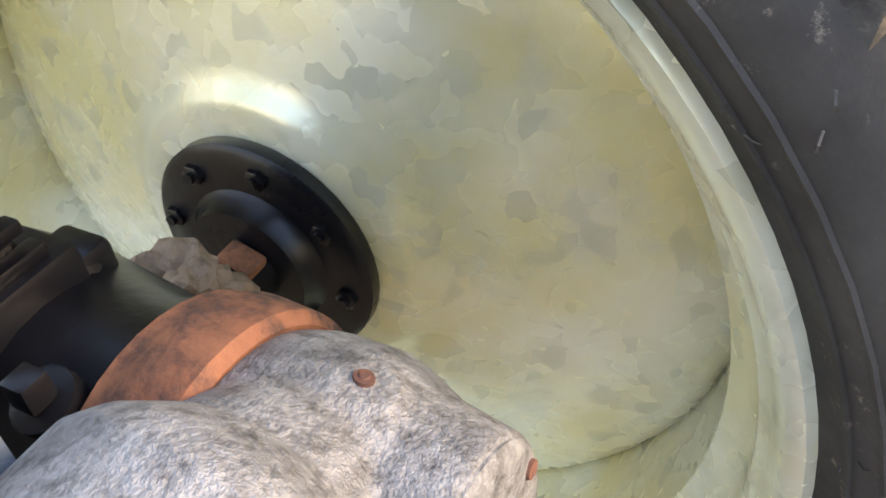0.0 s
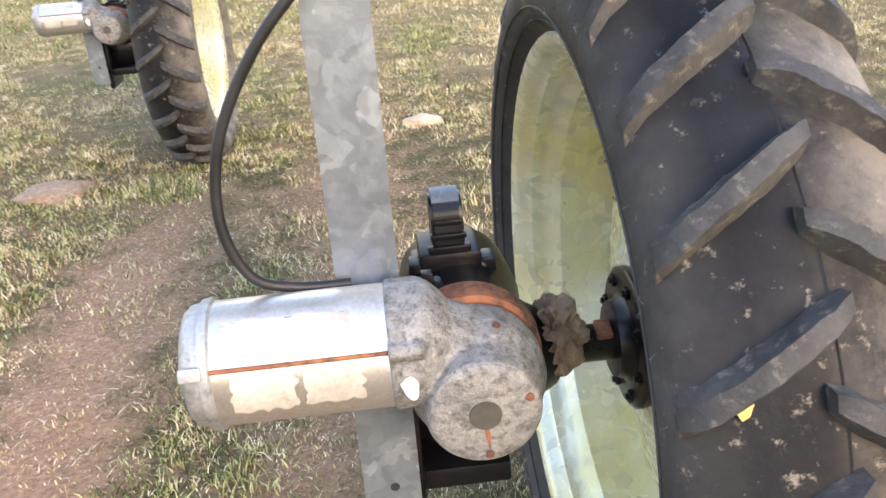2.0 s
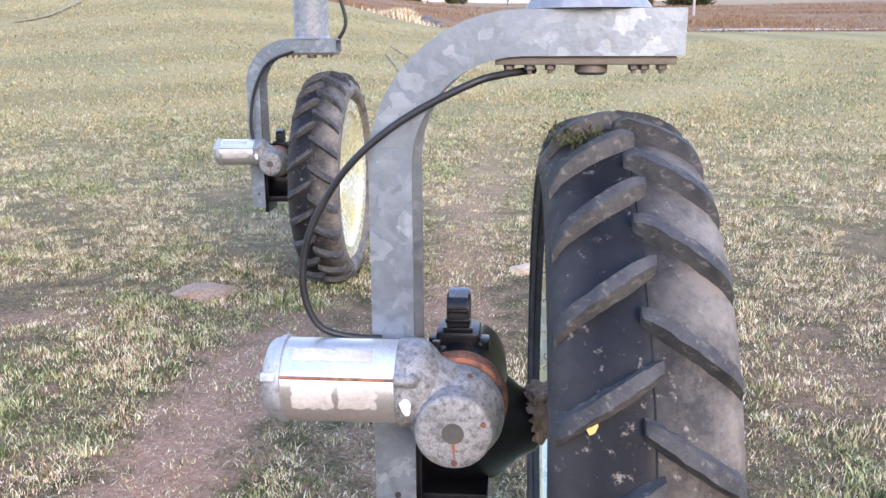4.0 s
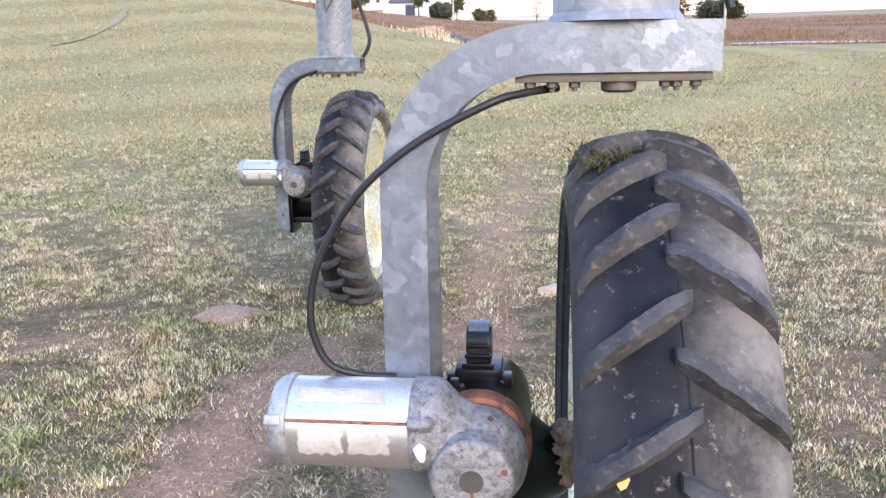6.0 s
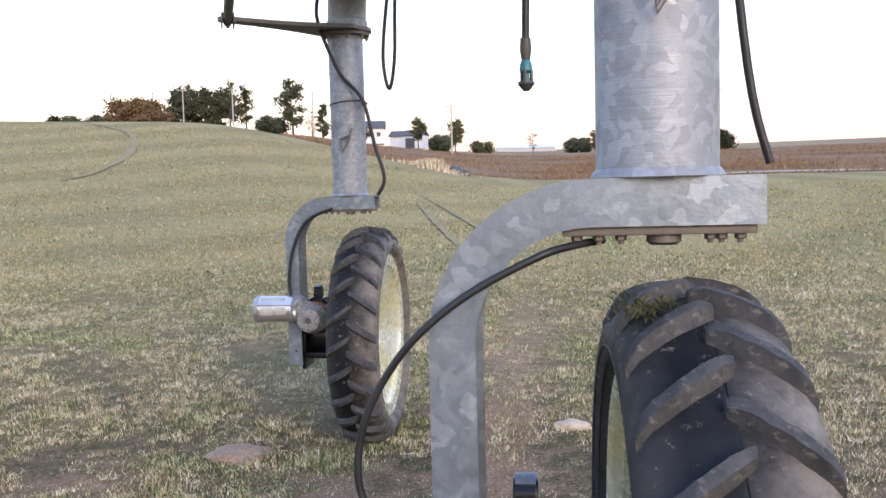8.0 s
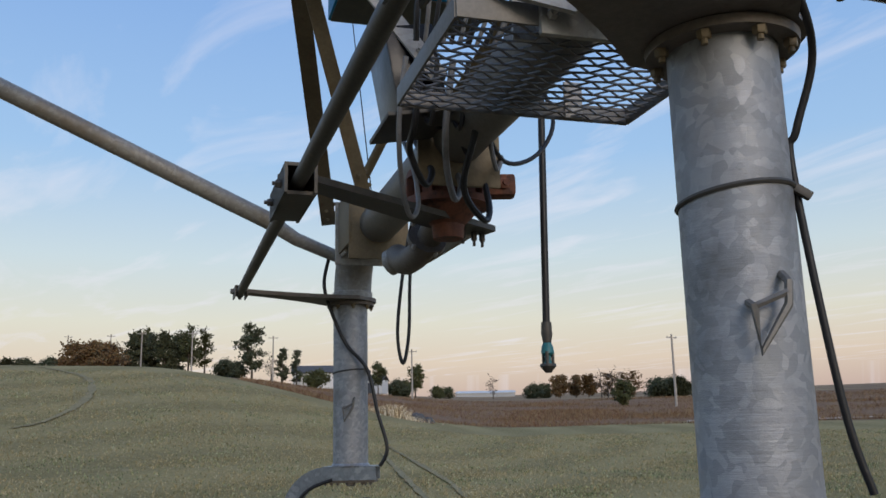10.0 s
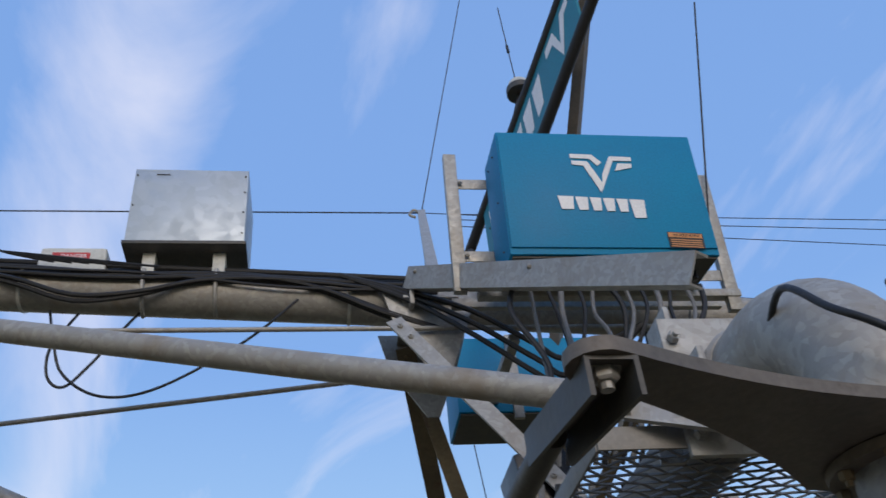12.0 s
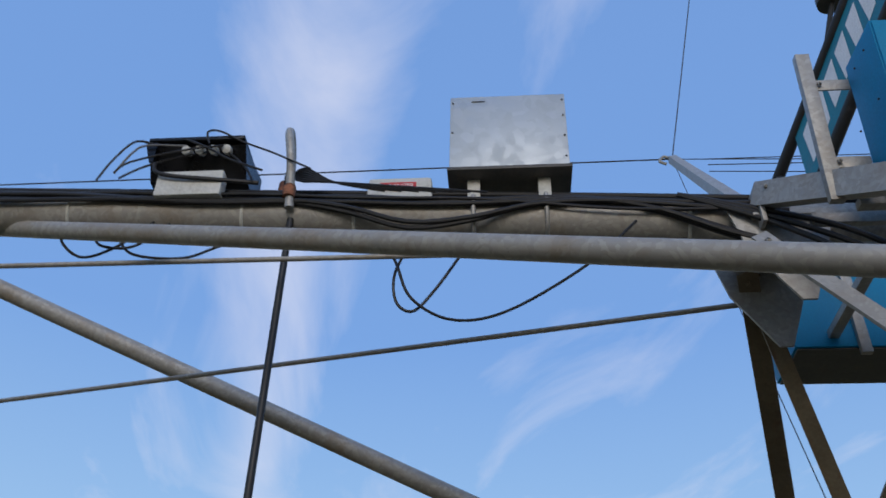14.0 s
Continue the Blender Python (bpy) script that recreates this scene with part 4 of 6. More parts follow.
def make_post(m, up, arm):
    t = thing("steering_post", m, "galvanised steel pipe post with spiral rolling marks on the fork", "post", "steering posts")
    bm = lathe(B(), (0, 0, 1.273), (0, 0, 1), [(0, 0.094), (0.006, 0.091), (0.012, 0.0855), (0.694 + up, 0.0855)], 48)
    part("pipe", bm, PIPE, t)
    bm = tube(B(), [(0.0865 * math.cos(a), 0.0865 * math.sin(a), 1.727 + 0.01 * math.sin(a + 2)) for a in [2 * math.pi * k / 40 for k in range(41)]], 0.0045, 6, False)
    part("strap", bm, DARK, t, "dark strap round the post")
    bm = box(B(), (0.093, -0.028, 1.728), (0.03, 0.012, 0.014), Euler((0, radians(35), 0)).to_matrix(), 0.003)
    part("strap_buckle", bm, DARK, t)
    # welded lifting handle, a bent flat bar
    bm = tube(B(), [(0.034, -0.080, 1.596), (0.034, -0.108, 1.580), (0.030, -0.112, 1.548), (-0.012, -0.112, 1.484), (-0.016, -0.110, 1.548), (-0.016, -0.082, 1.556)], 0.0062, 6)
    tube(bm, [(-0.014, -0.110, 1.548), (0.032, -0.110, 1.566)], 0.0055, 6)
    part("handle", bm, GRIMY, t, "small welded bar handle")
    bm = lathe(B(), (0, 0, 1.965 + up), (0, 0, 1), [(0, 0.118), (0.014, 0.120), (0.016, 0.118)], 48)
    part("flange", bm, UNDER, t)
    # steering arm: plate that narrows in a curve to the rod's pin
    tip = Vector(arm)
    d = tip.normalized()
    n = Vector((-d.y, d.x))
    L = tip.length
    left, right = [], []
    for k in range(13):
        f = k / 12
        w = 0.128 * (1 - f) ** 2.2 + 0.052 * (1 - 0.25 * f)
        p = d * (f * L)
        left.append(p + n * w), right.append(p - n * w * 0.92)
    capp = [tip + d * 0.045 * math.sin(a) + n * 0.040 * math.cos(a) for a in [math.pi * k / 8 for k in range(1, 8)]]
    back = [Vector((0.13 * math.cos(a), 0.13 * math.sin(a))) for a in [math.atan2(-d.y, -d.x) + math.pi * (k / 10 - 0.5) for k in range(11)]]
    outline = [(p.x, p.y) for p in back] + [(p.x, p.y) for p in right[1:]] + [(p.x, p.y) for p in capp[::-1]] + [(p.x, p.y) for p in left[:0:-1]]
    bm = slab(B(), outline, (0, 0, 1.982 + up), (1, 0, 0), (0, 1, 0), (0, 0, 1), 0.018)
    part("steering_arm", bm, UNDER, t, "thick dull brown steel arm plate")
    for k in range(8):
        a = 2 * math.pi * (k + 0.4) / 8
        bolt(t, (0.105 * math.cos(a), 0.105 * math.sin(a), 1.966 + up), (0, 0, -1), 0.011, 0.014, BROWN)
    bm = lathe(B(), (tip.x, tip.y, 1.983 + up), (0, 0, -1), [(0, 0.02), (0.004, 0.02)], 20)
    part("washer", bm, ANGLE, t)
    bolt(t, (tip.x, tip.y, 1.98 + up), (0, 0, -1), 0.016, 0.016, ANGLE)
    return t


near_unit = [make_fork(), make_motor(), make_gearbox()]
make_post(NEAR, 0.0, (-0.397, -0.427))
make_post(FAR, 0.09, (-0.44, -0.43))
for ob in near_unit:
    copy_thing(ob, FAR)
wheel = make_wheel()
copy_thing(wheel, FAR @ Matrix.Translation((0.05, 0.124, 0.552)) @ Matrix.Rotation(radians(9), 4, 'X'))


def hose(name, pts, r, label, m=ID, mat=None, n=6, category="cable", seg=8, group=""):
    return single(name, tube(B(), curve_pts(pts, n), r, seg), mat or HOSE, m, label, category, group)


hose("motor_cable", [(0.42, 1.70, 1.205), (0.375, 1.66, 1.20), (0.330, 1.635, 1.188), (0.239, 1.626, 1.142), (0.170, 1.62, 1.090), (0.121, 1.62, 1.032), (0.084, 1.62, 0.960), (0.073, 1.62, 0.883), (0.092, 1.625, 0.822),
     (0.132, 1.635, 0.800), (0.19, 1.642, 0.794)], 0.0056, "black motor cable looping from the fork to the motor", seg=16, n=10, group="motor cables")
hose("motor_cable", [(-0.72, 4.68, 1.19), (-0.85, 4.66, 1.13), (-0.92, 4.655, 1.0), (-0.945, 4.65, 0.86), (-0.94, 4.65, 0.76), (-0.93, 4.64, 0.735)], 0.008, "black motor cable close along the far fork", group="motor cables")

# ---------- cart above the wheels, in its own axes: a along the span, b from post to post ----------
CART = Matrix.Translation((-0.066, 3.228, 0)) @ Matrix.Rotation(radians(20.5), 4, 'Z')
ZB = 2.315


def make_elbow(sign, label):
    t = thing("pipe_elbow", CART, label, "pipe elbow", "pipe elbows")
    z0 = 2.0 if sign < 0 else 2.05
    pts, R = [(0, sign * 1.613, z0), (0, sign * 1.613, ZB - 0.235)], 0.235
    for k in range(1, 13):
        a = radians(90 * k / 12)
        pts.append((0, sign * (1.613 - R + R * math.cos(a)), ZB - R + R * math.sin(a)))
    pts.append((0, sign * 1.30, ZB))
    part("bend", tube(B(), pts, 0.094, 40), WEATHERED, t, "grey weathered steel bend", 60)
    bm = lathe(B(), (0, sign * 1.613, z0), (0, 0, 1), [(0, 0.10), (0.05, 0.10), (0.056, 0.0945)], 40)
    part("collar", bm, WEATHERED, t)
    bm = lathe(B(), (0, sign * 1.315, ZB), (0, -sign, 0), [(0, 0.097), (0.006, 0.104), (0.05, 0.104)], 40)
    part("ring", bm, WEATHERED, t)
    bm = box(B(), (0, sign * 1.245, ZB + 0.01), (0.30, 0.016, 0.30), None, 0.003)
    part("end_plate", bm, ANGLE, t)
    bm = box(B(), (-0.12, sign * 1.19, ZB + 0.045), (0.012, 0.11, 0.30), None, 0.003)
    part("cheek_plate", bm, ANGLE, t)
    bm = box(B(), (0.12, sign * 1.19, ZB + 0.045), (0.012, 0.11, 0.30), None, 0.003)
    part("cheek_plate", bm, ANGLE, t)
    bm = box(B(), (-0.11, sign * 1.285, ZB), (0.014, 0.07, 0.11), None, 0.003)
    part("clamp_lug", bm, ANGLE, t)
    for x, z in ((-0.128, 0.11), (-0.128, -0.10), (0.11, 0.12), (-0.128, 0.03)):
        bolt(t, (x, sign * 1.256, ZB + z), (0, sign, 0), 0.013, 0.016, ANGLE)
    return t


make_elbow(-1, "weathered pipe bend from the post top to the cross pipe")
make_elbow(1, "weathered pipe bend at the far post's top")


def pipe_thing(name, p, q, r, mat, label, category="pipe", seg=32, group=""):
    return single(name, rod(B(), p, q, r, seg), mat, CART, label, category, group)


t = thing("cross_pipe", CART, "large weathered pipe from post to post carrying the frame", "pipe")
part("pipe", rod(B(), (0, -1.24, ZB), (0, 1.24, ZB), 0.086, 36), GRIMY, t)
for b in (-0.22, 0.98):
    part("saddle_plate", box(B(), (0, b, ZB - 0.03), (0.27, 0.014, 0.26), None, 0.003), BROWN, t, "tan rust-stained saddle plate")
part("side_plate", box(B(), (-0.13, 1.12, ZB + 0.03), (0.012, 0.30, 0.24), None, 0.003), BROWN, t, "tan rust-stained side plate")


def span_z(a):
    return 3.335 - 0.055 * a


main = thing("span_pipe", CART, "long weathered galvanised irrigation pipe with cable clips", "pipe")
part("pipe", rod(B(), (-7, 0, span_z(-7)), (7, 0, span_z(7)), 0.082, 40), WEATHERED, main)
for a in (-2.9, -2.26, -1.86, -0.72, 1.9):
    part("strap", lathe(B(), (a, 0, span_z(a)), (1, 0, -0.055), [(0, 0.083), (0.001, 0.0855), (0.011, 0.0855), (0.012, 0.083)], 32), CREAM, main, "pale plastic strap")
for a in (-0.47, 0.55):
    part("joint_ring", lathe(B(), (a, 0, span_z(a)), (1, 0, -0.055), [(0, 0.083), (0.002, 0.098), (0.06, 0.098), (0.062, 0.083)], 36), ANGLE, main)
for a in (1.75, 2.6):
    part("outlet_plug", lathe(B(), (a, 0, span_z(a) - 0.08), (0, 0, -1), [(0, 0.016), (0.02, 0.016), (0.022, 0.022), (0.04, 0.02)], 12), BROWN, main)

# truss gussets under the span pipe
for b, mat, nm in ((-0.10, ANGLE, "near"), (0.19, ANGLE, "far")):
    bm = slab(B(), [(-0.60, 3.35), (-0.26, 3.35), (-0.30, 3.22), (-0.385, 3.0), (-0.43, 3.0), (-0.56, 3.2)], (0, b, 0), (1, 0, 0), (0, 0, 1), (0, 1, 0), 0.009)
    g = single("gusset_plate", bm, mat, CART, "pale three-cornered steel gusset under the span pipe", "plate", "gussets")
t = thing("pipe_saddle", CART, "steel saddle bracket clasping the span pipe above the legs", "bracket")
part("cross_plate", box(B(), (-0.43, 0.045, 3.31), (0.20, 0.36, 0.012), None, 0.003), ANGLE, t)
part("upright", box(B(), (-0.5, -0.10, 3.35), (0.016, 0.1, 0.16), None, 0.003), ANGLE, t)


def leg(p, q, w, mat, label, up=(0, 0, 1), flip=1):
    t = thing("leg_strut", CART, label, "strut", "leg struts")
    part("bar", angle_bar(B(), p, q, w, 0.007, up, flip), mat, t)
    p, q = Vector(p), Vector(q)
    d = (q - p).normalized()
    x = Vector(up).cross(d).normalized() * flip
    y = d.cross(x) * flip
    n = (q - p).length
    for k in (0.04, 0.10, n - 0.10, n - 0.04):
        bolt(t, p + d * k + x * (w * 0.55), y, 0.010, 0.009, mat)
        bolt(t, p + d * k - y * (w * 0.55), -x, 0.010, 0.009, mat)
    return t


t = thing("frame_channel", CART, "grey steel channel from the span pipe to the near elbow", "beam")
c0, c1 = Vector((-0.50, -0.125, 3.392)), Vector((0.045, -1.13, 2.69))
cd = (c1 - c0).normalized()
cx = Vector((0, 0, 1)).cross(cd).normalized()
cy = cd.cross(cx)
part("channel", sweep(B(), [(-0.02, -0.042), (0.025, -0.042), (0.025, -0.036), (-0.014, -0.036), (-0.014, 0.036), (0.025, 0.036), (0.025, 0.042), (-0.02, 0.042)], [c0, c1], [cx, cx], [cy, cy]), ANGLE, t)
for k in (0.06, 0.72):
    bolt(t, c0 + cd * k - cx * 0.02 + cy * 0.02, -cx, 0.008, 0.006, ANGLE)
leg((-0.56, -0.29, 3.12), (-0.12, -0.515, 2.40), 0.058, ANGLE, "pale angle steel strut down to the cross pipe", (1, 0, 0))
leg((-0.47, 0.12, 3.26), (-0.11, 1.46, 2.42), 0.072, BROWN, "brown stained angle strut down to the far elbow", (1, 0, 0))
leg((-0.44, 0.19, 3.2), (-0.09, 0.69, 2.36), 0.058, BROWN, "brown stained angle strut down to the cross pipe", (1, 0, 0))
leg((0.55, 0.10, 3.26), (0.12, 1.2, 2.45), 0.06, BROWN, "brown stained angle strut behind the panels", (1, 0, 0))

# stabiliser tubes and truss rods
t = thing("stabiliser_tube", CART, "grey galvanised tube with flattened bolted end", "tube", "stabilisers")
part("tube", tube(B(), [(-0.24, -1.255, 2.285), (-3.15, 0.015, 3.455)], 0.031, 24), WEATHERED, t)
part("flat_end", slab(B(), [(-0.12, -0.045), (0.06, -0.045), (0.09, -0.02), (0.09, 0.02), (0.06, 0.045), (-0.12, 0.04)], (-0.17, -1.285, 2.255), (0.876, -0.383, -0.352), (-0.2, 0.3, 0.93), (0.36, 0.87, -0.2), 0.012), ANGLE, t)
bolt(t, (-0.16, -1.29, 2.255), (-0.36, -0.87, 0.2), 0.016, 0.016, ANGLE)
t = thing("stabiliser_tube", CART, "long grey tube rising from the far elbow to the span", "tube", "stabilisers")
part("tube", tube(B(), [(-0.42, 1.50, 2.425), (-4.6, 0.86, 4.195)], 0.043, 24), WEATHERED, t)
part("flat_end", tube(B(), [(-0.45, 1.495, 2.437), (-0.3, 1.52, 2.35), (-0.02, 1.56, 2.25)], [0.042, 0.034, 0.03], 12), WEATHERED, t)
single("truss_rod", rod(B(), (0.6, -0.095, 3.20), (-6, -0.26, 3.09), 0.009, 10), WEATHERED, CART, "thin weathered truss rod under the span pipe", "rod", "truss rods")
single("truss_rod", rod(B(), (-0.43, 0.275, 3.23), (-6, 1.63, 3.325), 0.0105, 10), WEATHERED, CART, "thin weathered truss rod farther from the pipe", "rod", "truss rods")
single("cross_brace", rod(B(), (-0.1, 1.0, 2.45), (0.22, 0.1, 3.2), 0.02, 10), BROWN, CART, "thin brown brace between the far legs", "rod")


# tie rod between the steering arms
t = thing("tie_rod", ID, "dark steel tie rod between both steering arms", "rod")
A0, A1 = Vector((0.101, 1.289, 2.03)), Vector((-1.083, 4.315, 2.05))
dv = (A1 - A0).normalized()
rt = dv.cross(Vector((0, 0, 1))).normalized()
part("rod", rod(B(), A0 + dv * 0.22, A1, 0.020, 20), DARK, t)
prof = [(-0.036, 0.03), (0.036, 0.03), (0.036, -0.03), (0.029, -0.03), (0.029, 0.023), (-0.029, 0.023), (-0.029, -0.03), (-0.036, -0.03)]
up = rt.cross(dv)
part("clevis", sweep(B(), prof, [A0 - dv * 0.03 - up * 0.052, A0 + dv * 0.25 - up * 0.008], [rt * 0.85, rt * 0.85], [up * 0.8, up * 0.8]), DARK, t)
part("clevis", sweep(B(), [(u * 0.8, v * 0.8) for u, v in prof], [A1 - dv * 0.1, A1 + dv * 0.05], [rt, rt], [up, up]), DARK, t)
mid = A0 + dv * 1.43
cl = part("clamp", sweep(B(), [(u * 1.15, v * 1.3) for u, v in prof], [mid - dv * 0.17, mid + dv * 0.17], [rt, rt], [up, up]), DARK, t)
part("clamp_channel", sweep(B(), [(u * 1.15, -v * 1.3) for u, v in prof], [mid - dv * 0.15, mid + dv * 0.15], [rt, rt], [up * 1.0, up * 1.0]), DARK, t)
for k in (-0.1, 0.1):
    bolt(t, mid + dv * k - rt * 0.042, -rt, 0.011, 0.014, DARK)
# lever from the clamp to the swivel
bm = slab(B(), [(-0.58, -0.40), (-0.55, -0.47), (0.16, 0.02), (0.22, 0.07), (0.20, 0.14), (0.12, 0.13), (0.0, 0.08)], (0, 0, 2.085), (1, 0, 0), (0, 1, 0), (0, 0, 1), 0.02)
lv = thing("steering_lever", CART, "flat dark steel lever from the tie rod to the swivel", "lever")
part("bar", bm, DARK, lv)
for x, y in ((0.10, 0.07), (0.15, 0.10), (0.06, 0.04), (0.185, 0.115), (-0.52, -0.41)):
    bolt(lv, (x, y, 2.085), (0, 0, -1), 0.011, 0.03, DARK)

# swivel casting and inlet bend under the cross pipe
t = thing("swivel_joint", CART, "red-brown rusty iron swivel with ribs under the cross pipe", "pipe joint")
sx, sy = 0.02, -0.02
part("upper_flange", lathe(B(), (sx, sy, 2.275), (0, 0, -1), [(0, 0.10), (0.02, 0.135), (0.045, 0.14), (0.05, 0.115), (0.11, 0.118), (0.115, 0.145), (0.14, 0.145), (0.145, 0.12)], 36), RUST_CAST, t)
for k in range(14):
    a = 2 * math.pi * k / 14
    rm = Matrix.Rotation(a, 3, 'Z')
    part("rib", box(B(), (sx + 0.128 * math.cos(a), sy + 0.128 * math.sin(a), 2.19), (0.028, 0.012, 0.08), rm, 0.003), RUST_CAST, t)
part("clamp_block", box(B(), (sx + 0.165, sy - 0.05, 2.205), (0.11, 0.075, 0.075), Matrix.Rotation(radians(-15), 3, 'Z'), 0.014), RUST_CAST, t)
bolt(t, (sx + 0.165, sy - 0.09, 2.205), (0.2, -1, 0), 0.02, 0.014, RUST_CAST)
part("cone", lathe(B(), (sx, sy, 2.13), (0, 0, -1), [(0, 0.11), (0.03, 0.08), (0.055, 0.055), (0.1, 0.05)], 30), RUST_CAST, t)
t = thing("inlet_bend", CART, "pale dusty cast inlet bend below the swivel", "pipe elbow")
part("bend", tube(B(), curve_pts([(0.02, 0.10, 2.13), (0.0, 0.22, 2.05), (-0.02, 0.38, 2.03), (-0.03, 0.5, 2.07)], 6), [0.045] * 6 + [0.048] * 6 + [0.05] * 7, 24), UNDER, t)
part("flange", lathe(B(), (0.0, 0.17, 2.075), (-0.05, 0.8, -0.5), [(0, 0.07), (0.02, 0.07)], 24), UNDER, t)
part("cap", lathe(B(), (-0.03, 0.5, 2.06), (-0.7, 0.6, -0.3), [(0, 0.05), (0.04, 0.05), (0.05, 0.035)], 20), WEATHERED, t)
part("stay", slab(B(), [(-0.02, 0), (0.10, 0.03), (0.30, 0.10), (0.31, 0.14), (0.1, 0.1), (-0.02, 0.05)], (0.0, 0.45, 2.0), (0.6, -0.8, 0), (0, 0, 1), (0.8, 0.6, 0), 0.012), BROWN, t)
for k in range(5):
    a = 2 * math.pi * k / 5
    bolt(t, (0.0 + 0.07 * math.cos(a), 0.15, 2.075 + 0.07 * math.sin(a)), (0, -1, 0.3), 0.009, 0.012, ANGLE)


# expanded-metal platform
t = thing("mesh_platform", CART, "grimy expanded-metal platform in an angle steel frame", "platform")
PA, PB, PZ = (-0.322, 0.306), (-1.237, -0.742), 2.20
for nm, p, q, f in (("near", (PA[0], PB[0]), (PA[1], PB[0]), 1), ("far", (PA[0], PB[1]), (PA[1], PB[1]), 1)):
    part("frame_rail", box(B(), ((PA[0] + PA[1]) / 2, p[1], PZ + 0.020), (PA[1] - PA[0], 0.006, 0.046), None, 0.001), GRIMY, t)
for a in PA:
    part("frame_rail", box(B(), (a, (PB[0] + PB[1]) / 2, PZ + 0.020), (0.006, PB[1] - PB[0] - 0.008, 0.046), None, 0.001), GRIMY, t)
bm = B()
rows, cols = 12, 9
cw, ch = (PA[1] - PA[0] - 0.008) / cols, (PB[1] - PB[0] - 0.008) / rows
for r in range(rows):
    for s in (0, 1):
        pts = []
        for c in range(cols * 4 + 1):
            u = c / 4
            sm = smooth01(1 - abs((u % 1.0) - 0.5) * 2)
            yy = PB[0] + 0.004 + ch * (r + (0.5 + 0.5 * sm if s else 0.5 - 0.5 * sm))
            zz = PZ + 0.006 + 0.006 * (0.5 - sm)
            pts.append((PA[0] + 0.004 + u * cw, yy, zz))
        sweep(bm, [(-0.003, -0.0025), (0.003, -0.0025), (0.003, 0.0025), (-0.003, 0.0025)], pts, [(0, 1, 0)] * len(pts), [(0, 0.35, 0.94)] * len(pts))
part("mesh", bm, GRIMY, t, "grimy diamond mesh")
part("hanger", box(B(), (-0.15, -1.16, 2.25), (0.05, 0.008, 0.10), None, 0.001), ANGLE, t)
part("hanger", box(B(), (0.15, -0.75, 2.25), (0.05, 0.008, 0.10), None, 0.001), ANGLE, t)

# small black disconnect box by the platform
t = thing("switch_box", CART, "small black switch box with a warning sticker beside the platform", "switch box")
rm = Matrix.Rotation(radians(-10), 3, 'Y')
part("case", box(B(), (-0.20, -0.36, 2.43), (0.15, 0.22, 0.26), rm, 0.008), BLACK, t)
part("base_plate", box(B(), (-0.19, -0.36, 2.29), (0.2, 0.26, 0.012), rm, 0.002), DARK, t)
part("sticker", box(B(), (-0.275, -0.43, 2.49), (0.003, 0.05, 0.08), rm), CREAM, t, "white and red sticker")
part("sticker_band", box(B(), (-0.281, -0.43, 2.515), (0.003, 0.048, 0.02), rm), RED, t)

# ---------- panels on the frame ----------
LEAN = CART @ Matrix.Translation((0.015, -0.655, 3.62)) @ Matrix.Rotation(radians(6), 4, 'X') @ Matrix.Diagonal((1, 1, 0.90, 1)) @ Matrix.Translation((0, 0.655, -3.62))


def panel(a0, a1, b0, b1, z0, z1, label, m, name="control_panel"):
    t = thing(name, m, label, "control box", "blue panels")
    part("case", box(B(), ((a0 + a1) / 2, (b0 + b1) / 2, (z0 + z1) / 2), (a1 - a0, b1 - b0, z1 - z0), None, 0.006), BLUE, t)
    # dark sheet below the case stands in for its shaded underside
    part("bottom_shade", box(B(), ((a0 + a1) / 2, (b0 + b1) / 2, z0 - 0.004), (a1 - a0 - 0.02, b1 - b0 - 0.02, 0.006)), DARK, t, "dark sheet standing in for shade underneath")
    return t


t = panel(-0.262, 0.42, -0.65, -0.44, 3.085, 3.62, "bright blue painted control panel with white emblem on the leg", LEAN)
part("door", box(B(), (0.079, -0.653, 3.36), (0.672, 0.008, 0.50), None, 0.003), BLUE, t, "blue painted door")
FB = -0.6585
# emblem as plain white shapes: two bars and a pointed shape
def flat(outline, b, th=0.002):
    return slab(B(), outline, (0, b, 0), (1, 0, 0), (0, 0, 1), (0, -1, 0), th)


part("emblem_bar", flat([(-0.02, 3.515), (0.055, 3.513), (0.085, 3.478), (0.068, 3.462), (0.045, 3.494), (-0.02, 3.496)], FB), WHITE, t)
part("emblem_bar", flat([(-0.018, 3.484), (0.036, 3.482), (0.075, 3.385), (0.066, 3.34), (0.02, 3.462), (-0.018, 3.466)], FB), WHITE, t)
part("emblem_bar", flat([(0.19, 3.505), (0.115, 3.507), (0.08, 3.425), (0.07, 3.35), (0.125, 3.487), (0.19, 3.487)], FB), WHITE, t)
part("emblem_bar", flat([(0.188, 3.474), (0.14, 3.475), (0.125, 3.44), (0.185, 3.456)], FB), WHITE, t)
x = -0.085
for k, wd in enumerate((0.052, 0.042, 0.038, 0.038, 0.038, 0.05)):
    lo = 3.268 if k != 5 else 3.245
    part("name_block", flat([(x, 3.325 - 0.05 * (x + 0.085)), (x + wd, 3.323 - 0.05 * (x + 0.085)), (x + wd - 0.004, lo - 0.05 * (x + 0.085)), (x + 0.008, lo - 0.05 * (x + 0.085))], FB), WHITE, t)
    x += wd + 0.006
part("label", flat([(0.255, 3.175), (0.372, 3.168), (0.372, 3.105), (0.255, 3.11)], FB, 0.0015), INK, t, "black and orange warning label")
part("label_head", flat([(0.258, 3.172), (0.369, 3.165), (0.369, 3.147), (0.258, 3.153)], FB - 0.0015, 0.0008), ORANGE, t, "orange label heading")
